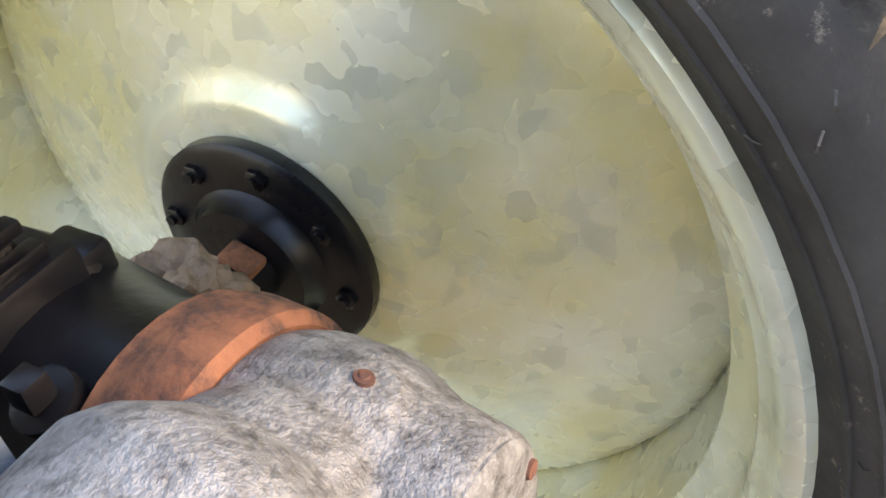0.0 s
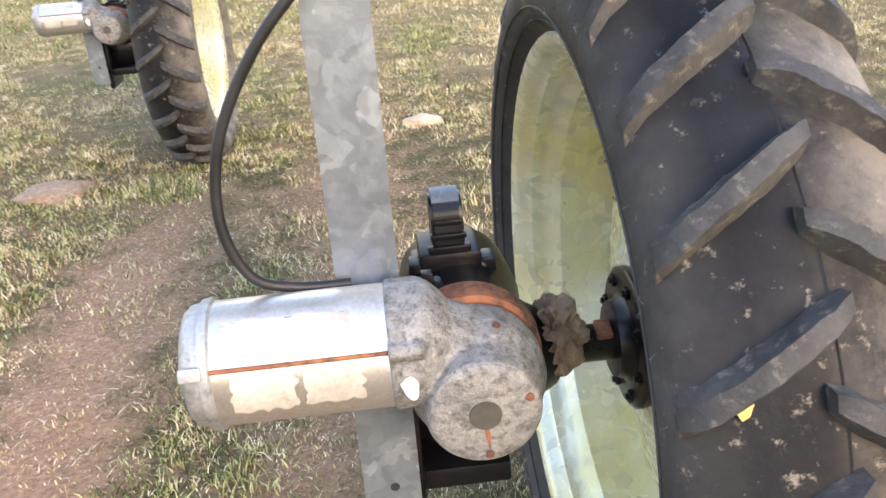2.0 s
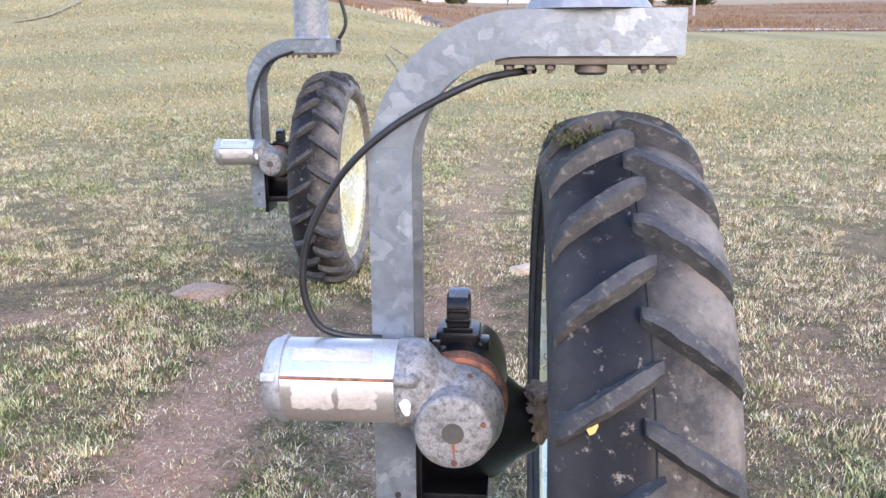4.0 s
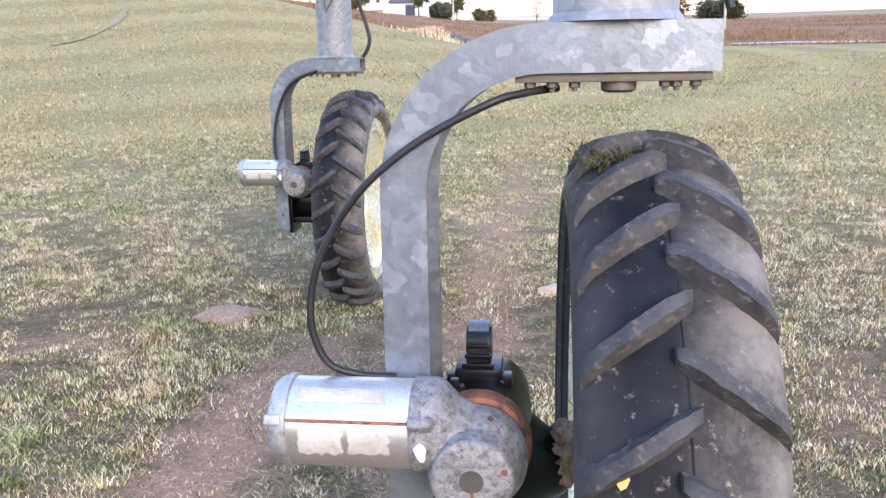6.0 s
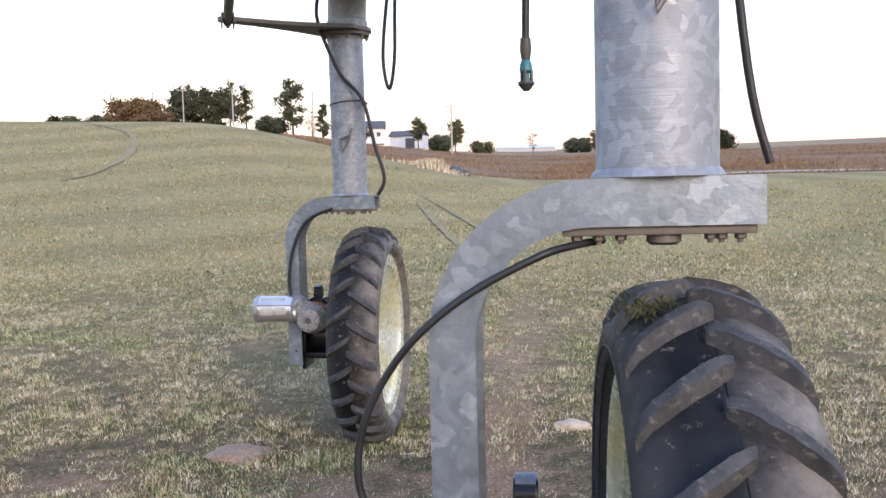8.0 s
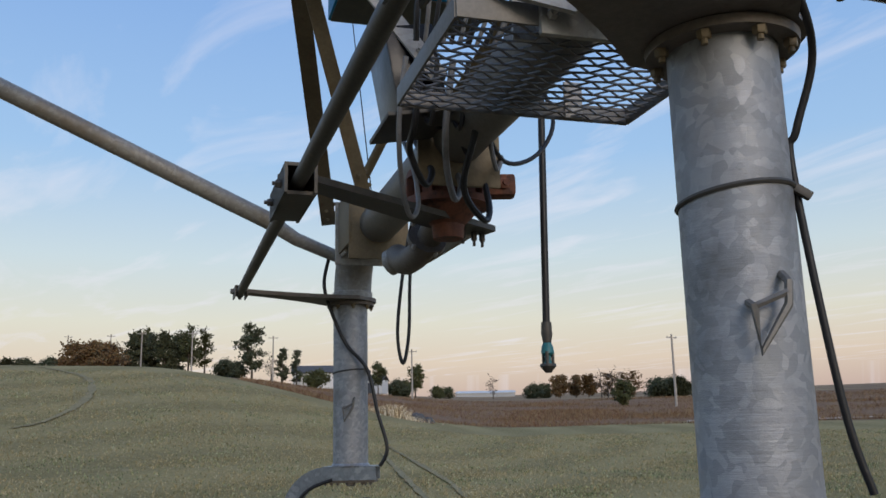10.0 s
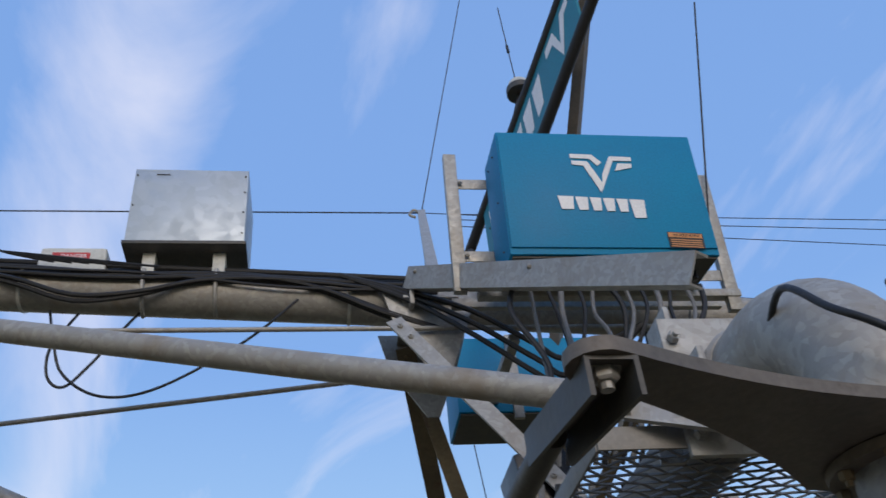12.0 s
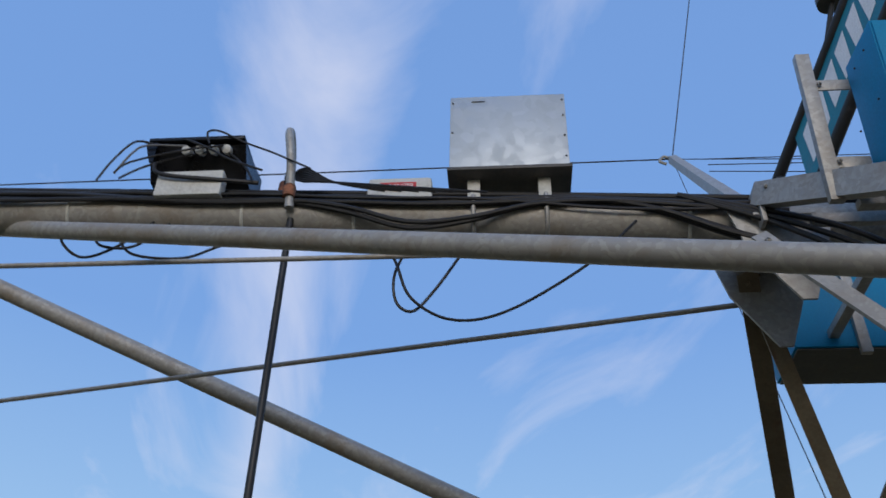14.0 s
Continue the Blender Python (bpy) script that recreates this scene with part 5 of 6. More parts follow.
for k in range(4):
    part("text_bar", flat([(0.262, 3.145 - 0.009 * k), (0.365, 3.139 - 0.009 * k), (0.365, 3.135 - 0.009 * k), (0.262, 3.141 - 0.009 * k)], FB - 0.0015, 0.0008), ORANGE, t)


def text(body, m, size, mat, parent, label):
    cu = bpy.data.curves.new("text", 'FONT')
    cu.body, cu.size, cu.extrude = body, size, 0.0004
    cu.align_x, cu.align_y = 'CENTER', 'CENTER'
    cu.materials.append(mat)
    ob = new("label_text", cu)
    ob.parent = parent
    ob.matrix_local = m
    ob["label"] = label
    return ob


text("WARNING", pose(0.316, FB - 0.0028, 3.1595, 90, 0.0, 0), 0.018, INK, t, "black printed word")
for b, z in ((-0.58, 3.56), (-0.5, 3.56), (-0.43, 3.56), (-0.58, 3.14), (-0.5, 3.14), (-0.43, 3.14), (-0.58, 3.35), (-0.43, 3.35)):
    bolt(t, (-0.262, b, z), (-1, 0, 0), 0.004, 0.003, DARK, "rivet")
for a in (-0.2, -0.05, 0.1, 0.25, 0.36):
    part("knockout", lathe(B(), (a, -0.55, 3.08), (0, 0, -1), [(0, 0.016), (0.03, 0.016), (0.032, 0.011)], 12), BLACK, t)

t = thing("panel_mount", LEAN, "grey channel uprights and arms holding the blue panel", "bracket")
part("upright", box(B(), (-0.385, -0.43, 3.38), (0.045, 0.03, 0.62), None, 0.003), ANGLE, t)
part("upright", box(B(), (0.545, -0.43, 3.30), (0.045, 0.03, 0.62), None, 0.003), ANGLE, t)
for z in (3.22, 3.55):
    part("arm", box(B(), (-0.315, -0.435, z), (0.11, 0.006, 0.045), None, 0.002), ANGLE, t)
    part("arm", box(B(), (0.475, -0.435, z - 0.08), (0.11, 0.006, 0.045), None, 0.002), ANGLE, t)
    bolt(t, (-0.355, -0.445, z), (0, -1, 0), 0.009, 0.007, ANGLE)
part("rest", box(B(), (0.12, -0.43, 3.06), (0.9, 0.04, 0.03), None, 0.002), ANGLE, t)
part("rail", box(B(), (0.12, -0.2, 3.16), (1.0, 0.03, 0.04), None, 0.002), ANGLE, t)

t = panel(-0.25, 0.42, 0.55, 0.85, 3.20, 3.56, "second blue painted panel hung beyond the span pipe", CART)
part("upright", box(B(), (0.0, 0.535, 3.36), (0.04, 0.025, 0.4), None, 0.002), ANGLE, t)
part("hanger", box(B(), (-0.1, 0.3, 3.25), (0.04, 0.5, 0.03), None, 0.002), ANGLE, t)

# tall narrow sign, seen almost from its edge
t = thing("sign_board", CART, "teal sign board with white shapes between two black poles", "sign")
S0, S1 = Vector((-0.35, 1.49, 3.64)), Vector((0.30, -0.44, 4.91))
su = S1 - S0
dn = Vector((0, 0, -0.36))
nf = su.cross(dn).normalized()
for o, u in ((Vector(), 0.405), (dn, 0.47)):
    part("pole", rod(B(), S0 + su * u + o, S0 + su * 1.9 + o, 0.026, 14), INK, t, "black painted pole")
part("pole_foot", rod(B(), S0 + su * 0.41, (-0.10, 0.06, 3.4), 0.02, 8), INK, t)
def on_sign(u0, v0, u1, v1, off, th):
    return slab(B(), [(u0, v0), (u1, v0), (u1, v1), (u0, v1)], S0 + nf * off, su, dn, nf, th)
part("board", on_sign(0.50, 0.05, 0.985, 0.95, -0.008, 0.016), TEAL, t)
for k in range(6):
    for sd in (-0.0095, 0.0085):
        u = 0.525 + 0.05 * k
        part("white_block", slab(B(), [(u, 0.24), (u + 0.038, 0.22), (u + 0.034, 0.72), (u + 0.006, 0.74)], S0 + nf * sd, su, dn, nf, 0.0012), WHITE, t)
for sd in (-0.0095, 0.0085):
    part("white_block", slab(B(), [(0.85, 0.18), (0.888, 0.18), (0.908, 0.58), (0.925, 0.2), (0.96, 0.2), (0.96, 0.32), (0.94, 0.34), (0.91, 0.82), (0.88, 0.34), (0.85, 0.32)], S0 + nf * sd, su, dn, nf, 0.0012), WHITE, t)
bm = tube(B(), [(0.2, 0.7, 3.36), (0.32, 0.0, 4.357), (0.505, -1.1, 5.92)], 0.034, 4)
part("mast", bm, UNDER, t, "square brown-grey mast")

t = thing("beacon_lamp", CART, "small pale dome lamp with a whip antenna", "lamp")
part("dome", lathe(B(), (0.16, 0.2, 4.765), (0, 0, 1), [(0, 0.055), (0.03, 0.06), (0.07, 0.05), (0.10, 0.025), (0.105, 0.01)], 24), CREAM, t)
part("collar", lathe(B(), (0.16, 0.2, 4.762), (0, 0, 1), [(0, 0.066), (0.035, 0.066)], 24), DARK, t)
part("whip", rod(B(), (0.15, 0.2, 4.87), (0.13, 0.2, 5.45), 0.003, 6), INK, t)
part("whip_coil", rod(B(), (0.142, 0.2, 5.08), (0.14, 0.2, 5.13), 0.008, 8), INK, t)
part("stem", rod(B(), (0.1, 0.25, 4.55), (0.16, 0.2, 4.765), 0.012, 8), INK, t)

# outrigger arm with wires
t = thing("outrigger_arm", CART, "long grey channel arm reaching out beyond the span with guy wires", "bracket")
HOOK = Vector((0.03, 2.9, 6.27))
root = Vector((-0.36, 0.12, 3.42))
ad = (HOOK - root).normalized()
ax = ad.cross(Vector((0, 0, 1))).normalized()
ay = ax.cross(ad)
part("arm", sweep(B(), [(-0.03, -0.03), (0.03, -0.03), (0.03, -0.024), (-0.024, -0.024), (-0.024, 0.024), (0.03, 0.024), (0.03, 0.03), (-0.03, 0.03)], [root, HOOK], [ax, ax], [ay, ay]), ANGLE, t)
part("hook", tube(B(), curve_pts([HOOK + Vector((0, 0, -0.02)), HOOK + Vector((-0.06, 0, 0.03)), HOOK + Vector((-0.10, 0, -0.02)), HOOK + Vector((-0.05, 0, -0.05))], 4), 0.012, 6), ANGLE, t)


def wire(p, q, r=0.0035, sag=0.0, name="guy_wire", label="thin dark guy wire in the air"):
    p, q = Vector(p), Vector(q)
    pts = [p.lerp(q, k / 12) - Vector((0, 0, sag * 4 * (k / 12) * (1 - k / 12))) for k in range(13)]
    return single(name, tube(B(), pts, r, 6), INK, CART, label, "wire", "guy wires")


wire(HOOK, (-9.0, 2.9, 6.20), 0.006)
wire(HOOK, (1.30, 2.3, 12.4), 0.0045)
wire(HOOK, (2.7, 2.9, 6.16), 0.004)
wire(HOOK, (0.0, 1.0, 2.2), 0.003)
wire((0.3, 2.9, 6.26), (9.0, 2.9, 6.235), 0.004)
wire((0.3, 2.9, 6.20), (9.0, 2.9, 6.06), 0.004)
wire((0.3, 2.9, 6.13), (9.0, 2.9, 5.74), 0.004)
wire((0.50, -0.47, 3.33), (0.80, -0.47, 4.64), 0.004, name="feed_cable", label="thin upright cable beside the blue panel")

t = thing("pressure_gauge", CART, "small round pressure gauge on a stem on the pipe", "gauge")
za = span_z(1.53) + 0.075
part("stem", rod(B(), (1.53, 0, za - 0.01), (1.525, 0, za + 0.11), 0.008, 10), BROWN, t)
part("dial_case", lathe(B(), (1.52, 0.018, za + 0.14), (0, -1, 0), [(0, 0.034), (0.004, 0.038), (0.03, 0.038), (0.033, 0.032)], 24), DARK, t)
part("dial", lathe(B(), (1.52, -0.0155, za + 0.14), (0, -1, 0), [(0, 0.030), (0.001, 0.029)], 24), CREAM, t, "pale dial")

# ---------- boxes and fittings along the span pipe ----------
t = thing("grey_box", CART, "grey zinc sheet metal box on two feet on the pipe", "box")
part("case", box(B(), (-1.312, 0.05, 3.755), (0.425, 0.30, 0.355), None, 0.003), GREYBOX, t)
# bottom coloured dark to put in the shade beneath the box
part("bottom", box(B(), (-1.312, 0.05, 3.571), (0.44, 0.315, 0.014), None, 0.002), DARK, t, "dark sheet standing in for shade underneath")
for a in (-1.44, -1.19):
    part("foot", box(B(), (a, -0.02, 3.525), (0.045, 0.06, 0.09), None, 0.003), CREAM, t)
    part("band", tube(B(), curve_pts([(a, -0.09, 3.46), (a, -0.092, 3.40), (a, -0.06, 3.335), (a, 0, 3.315)], 5), 0.008, 6), ANGLE, t)
for a, z in ((-1.515, 3.9), (-1.515, 3.75), (-1.11, 3.9), (-1.11, 3.82), (-1.11, 3.72), (-1.11, 3.62)):
    bolt(t, (a, -0.10, z), (0, -1, 0), 0.004, 0.003, DARK, "screw")
part("seam", box(B(), (-1.42, -0.101, 3.905), (0.05, 0.002, 0.004)), INK, t)

t = thing("pale_box", CART, "low pale plastic box with a red danger label", "box")
part("case", box(B(), (-1.705, 0.03, 3.53), (0.24, 0.16, 0.12), None, 0.012, 0.95), CREAM, t)
part("label", box(B(), (-1.71, -0.0515, 3.545), (0.13, 0.002, 0.034)), RED, t, "red danger label")
text("DANGER", pose(-1.70, -0.0533, 3.545, 90, 0, 0), 0.023, WHITE, t, "white printed word")
part("base", box(B(), (-1.72, 0.0, 3.45), (0.20, 0.12, 0.06), None, 0.003), DARK, t)

t = thing("junction_box", CART, "open black junction box with four pale knobs and tangled wires", "box")
prof = [(0.11, -0.07), (-0.05, -0.055), (-0.12, 0.055), (0.11, 0.075)]
part("hood", slab(B(), prof, (-2.63, 0.0, 3.655), (0, 1, 0), (0, 0, 1), (1, 0, 0), 0.36), BLACK, t)
part("lid", box(B(), (-2.455, -0.01, 3.728), (0.36, 0.25, 0.016), Matrix.Rotation(radians(-4), 3, 'X'), 0.004), BLACK, t)
part("flap", slab(B(), [(-2.645, 3.72), (-2.60, 3.725), (-2.60, 3.63), (-2.615, 3.63)], (0, -0.13, 0), (1, 0, 0), (0, 0, 1), (0, 1, 0), 0.006), BLACK, t)
part("pedestal", box(B(), (-2.45, -0.10, 3.53), (0.24, 0.05, 0.11), None, 0.006), CREAM, t, "pale pedestal")
for k in range(4):
    a = -2.478 + 0.048 * k
    part("knob", lathe(B(), (a, -0.10, 3.69), (0.05 * k - 0.1, -1, -0.45), [(0, 0.013), (0.02, 0.013), (0.021, 0.017), (0.045, 0.017), (0.048, 0.012)], 16), CREAM, t, "pale round knob")
LOOSE = (
    ((-2.62, 3.72), (-2.69, 3.732), (-2.75, 3.65), (-2.79, 3.55)), ((-2.48, 3.69), (-2.63, 3.70), (-2.68, 3.665), (-2.725, 3.57)),
    ((-2.34, 3.675), (-2.48, 3.66), (-2.67, 3.61), (-2.72, 3.56)), ((-2.40, 3.67), (-2.55, 3.635), (-2.64, 3.60), (-2.71, 3.555)),
    ((-2.40, 3.70), (-2.415, 3.757), (-2.37, 3.76), (-2.27, 3.70), (-2.15, 3.64), (-2.01, 3.56)), ((-2.49, 3.715), (-2.40, 3.67), (-2.31, 3.61), (-2.18, 3.55)),
    ((-2.36, 3.69), (-2.30, 3.64), (-2.25, 3.585), (-2.22, 3.53)))
for k, way in enumerate(LOOSE):
    pts = [(a, -0.13 - 0.012 * (k % 3), z) for a, z in way]
    part("wire", tube(B(), curve_pts(pts, 8), 0.0042, 6), HOSE if k != 1 else WIRE_GREY, t)
part("wire", tube(B(), curve_pts([(-2.59, -0.13, 3.62), (-2.575, -0.14, 3.575), (-2.51, -0.14, 3.55), (-2.35, -0.13, 3.535), (-2.2, -0.11, 3.53)], 8), 0.008, 8), HOSE, t)

t = thing("gooseneck", CART, "grey bent gooseneck pipe with a rusty clamp", "pipe")
part("bend", tube(B(), curve_pts([(-2.13, 0.03, span_z(-2.1) + 0.05), (-2.13, 0.03, 3.66), (-2.13, 0.0, 3.76), (-2.12, -0.08, 3.79), (-2.11, -0.13, 3.74), (-2.09, -0.12, 3.6), (-2.08, -0.1, 3.42)], 7), 0.016, 12), ANGLE, t)
part("clamp", lathe(B(), (-2.13, 0.0, 3.52), (0, 0, 1), [(0, 0.03), (0.05, 0.032), (0.09, 0.03), (0.10, 0.02)], 14), RUST, t, "rusty clamp")
part("clamp", lathe(B(), (-2.085, -0.11, 3.46), (0, 0, 1), [(0, 0.022), (0.04, 0.024), (0.05, 0.02)], 12), RUST, t, "rusty clamp")
for k in range(7):
    a1 = -1.75 + 0.06 * k
    part("wire", tube(B(), curve_pts([(-2.13, -0.04, 3.56 + 0.012 * k), (-2.05, -0.1, 3.60 - 0.01 * k), (-1.93, -0.1, 3.53), (a1, -0.09, span_z(a1) + 0.06)], 6), 0.0042, 6), HOSE, t)


def drop(a, b, z0, z1, label, lean=0.0, head=True):
    t = thing("drop_hose", CART, label, "hose", "drop hoses")
    part("hose", tube(B(), [(a, b, z0), (a + lean * 0.5, b, (z0 + z1) / 2), (a + lean, b, z1)], 0.0125, 12), HOSE, t)
    if head:
        e = (a + lean, b)
        part("coupler", lathe(B(), (*e, z1 + 0.01), (0, 0, -1), [(0, 0.017), (0.04, 0.019), (0.07, 0.014)], 16), DARK, t)
        hd = part("spray_head", lathe(B(), (*e, z1 - 0.06), (0, 0, -1), [(0, 0.014), (0.015, 0.02), (0.035, 0.022), (0.042, 0.014)], 18), TURQ, t, "turquoise plastic spray head")
        for k in range(3):
            q = 2 * math.pi * k / 3
            part("strut", rod(B(), (e[0] + 0.018 * math.cos(q), e[1] + 0.018 * math.sin(q), z1 - 0.09), (e[0] + 0.018 * math.cos(q), e[1] + 0.018 * math.sin(q), z1 - 0.135), 0.006, 6), DARK, t)
        part("nozzle", lathe(B(), (*e, z1 - 0.095), (0, 0, -1), [(0, 0.012), (0.02, 0.010), (0.035, 0.014)], 14), TURQ, t)
        part("deflector", lathe(B(), (*e, z1 - 0.130), (0, 0, -1), [(0, 0.026), (0.008, 0.028), (0.03, 0.01)], 18), DARK, t)
    return t


drop(-2.08, -0.06, 3.40, 1.75, "black drop hose hanging from the gooseneck")
drop(0.40, 0.0, span_z(0.4) - 0.07, 1.75, "black drop hose with a turquoise spray head under the span", -0.035)

# cable bundle along the span pipe
rng = random.Random(11)
for k in range(7):
    off, pts = rng.uniform(-0.05, 0.03), []
    ph, am = rng.uniform(0, 6), rng.uniform(0.01, 0.035)
    for i in range(30):
        a = -6.5 + 6.1 * i / 29
        sag = am * math.sin(a * 2.2 + ph) + 0.012 * math.sin(a * 7 + ph * 3)
        dip = -0.11 * math.exp(-((a + 1.62) / 0.28) ** 2) * (1 if k in (1, 4) else 0)
        dip -= 0.20 * smooth01((a + 1.0) / 0.7) * (1 if k in (0, 2, 3) else 0)
        pts.append((a, -0.088 + off * 0.3, span_z(a) + 0.022 + off * 0.35 + sag * 0.6 + dip))
    single("span_cable", tube(B(), curve_pts(pts, 4), 0.009 if k < 5 else 0.006, 8), HOSE, CART, "black cable lying along the span pipe", "cable", "span cables")
for k in range(3):
    pts = [(-0.75, -0.09, span_z(-0.7) + 0.06), (-0.5, -0.13, 3.33 - 0.02 * k), (-0.3, -0.2, 3.2 - 0.05 * k), (-0.12, -0.25, 3.04 - 0.06 * k), (-0.02, -0.3, 2.95 - 0.06 * k), (0.2, -0.42, 3.0)]
    single("span_cable", tube(B(), curve_pts(pts, 6), 0.010, 8), HOSE, CART, "black cable sagging from the span pipe to the panel", "cable", "span cables")
for k in range(2):
    pts = [(-6.5, -0.02 + 0.03 * k, span_z(-6.5) + 0.09), (-3, -0.03 + 0.03 * k, span_z(-3) + 0.092), (-0.5, -0.03 + 0.03 * k, span_z(-0.5) + 0.10), (1.5, 0.02 * k, span_z(1.5) + 0.085), (6.5, 0.02 * k, span_z(6.5) + 0.088)]
    single("span_cable", tube(B(), curve_pts(pts, 5), 0.010, 8), HOSE, CART, "black cable lying on top of the span pipe", "cable", "span cables")
pts = [(0.6, 0.03, span_z(0.6) - 0.085), (2, -0.02, span_z(2) - 0.092), (4, 0, span_z(4) - 0.09), (6.5, 0, span_z(6.5) - 0.09)]
single("span_cable", tube(B(), curve_pts(pts, 5), 0.012, 8), HOSE, CART, "dark cable strapped under the span pipe", "cable", "span cables")
# slack loops under the pipe
for pts in ([(-1.75, -0.02, 3.33), (-1.69, -0.11, 3.161), (-1.635, -0.12, 3.02), (-1.505, -0.12, 2.938), (-1.331, -0.12, 2.967), (-1.075, -0.12, 3.134), (-0.9, -0.1, 3.32)],
            [(-1.66, 0.0, 3.33), (-1.695, -0.1, 3.13), (-1.685, -0.1, 3.02), (-1.63, -0.1, 2.985), (-1.565, -0.1, 3.06), (-1.49, -0.08, 3.2), (-1.45, 0, 3.34)],
            [(-2.9, -0.02, 3.42), (-2.86, -0.1, 3.30), (-2.77, -0.1, 3.23), (-2.66, -0.1, 3.27), (-2.56, -0.08, 3.39)],
            [(-2.72, -0.02, 3.40), (-2.6, -0.1, 3.24), (-2.42, -0.1, 3.215), (-2.3, -0.1, 3.26), (-2.2, -0.02, 3.37)],
            [(-2.8, -0.02, 3.41), (-2.72, -0.1, 3.28), (-2.6, -0.1, 3.27), (-2.5, -0.08, 3.38)]):
    single("cable_loop", tube(B(), curve_pts(pts, 7), 0.005, 8), HOSE, CART, "slack black cable loop below the span pipe", "cable", "cable loops")
# wires from the panel down into the frame
rng = random.Random(21)
for k in range(13):
    a = -0.24 + 0.05 * k
    pts = [(a, -0.55, 3.06), (a + rng.uniform(-0.03, 0.03), -0.56, 2.95), (a * 0.75 + rng.uniform(-0.06, 0.02), -0.62 + rng.uniform(-0.1, 0.1), 2.75), (a * 0.6 - 0.08, -0.6, 2.58), (a * 0.5 - 0.1, -0.55, 2.47)]
    single("panel_wire", tube(B(), curve_pts(pts, 5), 0.0065 if k % 3 else 0.009, 8), WIRE_GREY if k % 2 else HOSE, CART, "thin grey conduit from the panel into the frame", "cable", "panel wires")
# cables hanging under the frame by the swivel
for k in range(7):
    a = -0.25 + 0.045 * k
    lo = (2.02, 2.12, 2.3, 2.08, 2.22, 2.02, 2.18)[k]
    pts = [(a, -0.55, 2.42), (a - 0.01, -0.50, 2.25), (a + 0.02 - 0.02 * (k % 3), -0.40, lo + 0.08), (a + 0.06, -0.34, lo), (a + 0.10, -0.28, lo + 0.06), (a + 0.11, -0.16, 2.25), (a + 0.08, -0.05, 2.42)]
    single("frame_cable", tube(B(), curve_pts(pts, 6), 0.010 if k % 2 else 0.0075, 8), HOSE if k % 3 else WIRE_GREY, CART, "dark cable hanging from the frame near the swivel", "cable", "frame cables")
single("frame_cable", tube(B(), curve_pts([(0.0, -0.45, 2.3), (0.12, -0.3, 2.22), (0.27, -0.2, 2.28), (0.36, -0.15, 2.42), (0.33, -0.1, 2.6)], 6), 0.0075, 8), HOSE, CART, "dark cable curving beside the swivel", "cable", "frame cables")
hose("frame_cable", [(-0.178, 3.85, 2.35), (-0.235, 3.9, 2.25), (-0.276, 3.9, 2.03), (-0.299, 3.9, 1.798), (-0.278, 3.9, 1.675), (-0.253, 3.9, 1.797), (-0.243, 3.9, 2.052), (-0.2, 3.85, 2.3)], 0.007, "thin black cable hanging in a long loop", group="frame cables")
hose("post_cable", [(0.649, 1.700, 1.307), (0.619, 1.700, 1.440), (0.584, 1.700, 1.786), (0.592, 1.690, 1.844), (0.616, 1.660, 1.940), (0.596, 1.610, 2.000), (0.551, 1.570, 2.071), (0.486, 1.575, 2.144), (0.441, 1.600, 2.198), (0.406, 1.680, 2.292), (0.386, 1.800, 2.272)], 0.0062, "thick black cable from the elbow down the post", seg=10, group="post cables")
hose("post_cable", [(-0.735, 4.64, 2.261), (-0.754, 4.63, 2.12), (-0.70, 4.63, 1.95), (-0.64, 4.64, 1.825), (-0.541, 4.63, 1.707), (-0.489, 4.62, 1.499), (-0.445, 4.62, 1.334), (-0.48, 4.62, 1.25)], 0.009, "black cable down the far post", group="post cables")

# ---------- land behind ----------
def spot(az, r):
    x, y = 0.15 + r * math.sin(radians(az)), 0.38 + r * math.cos(radians(az))
    return x, y, height(x, y)


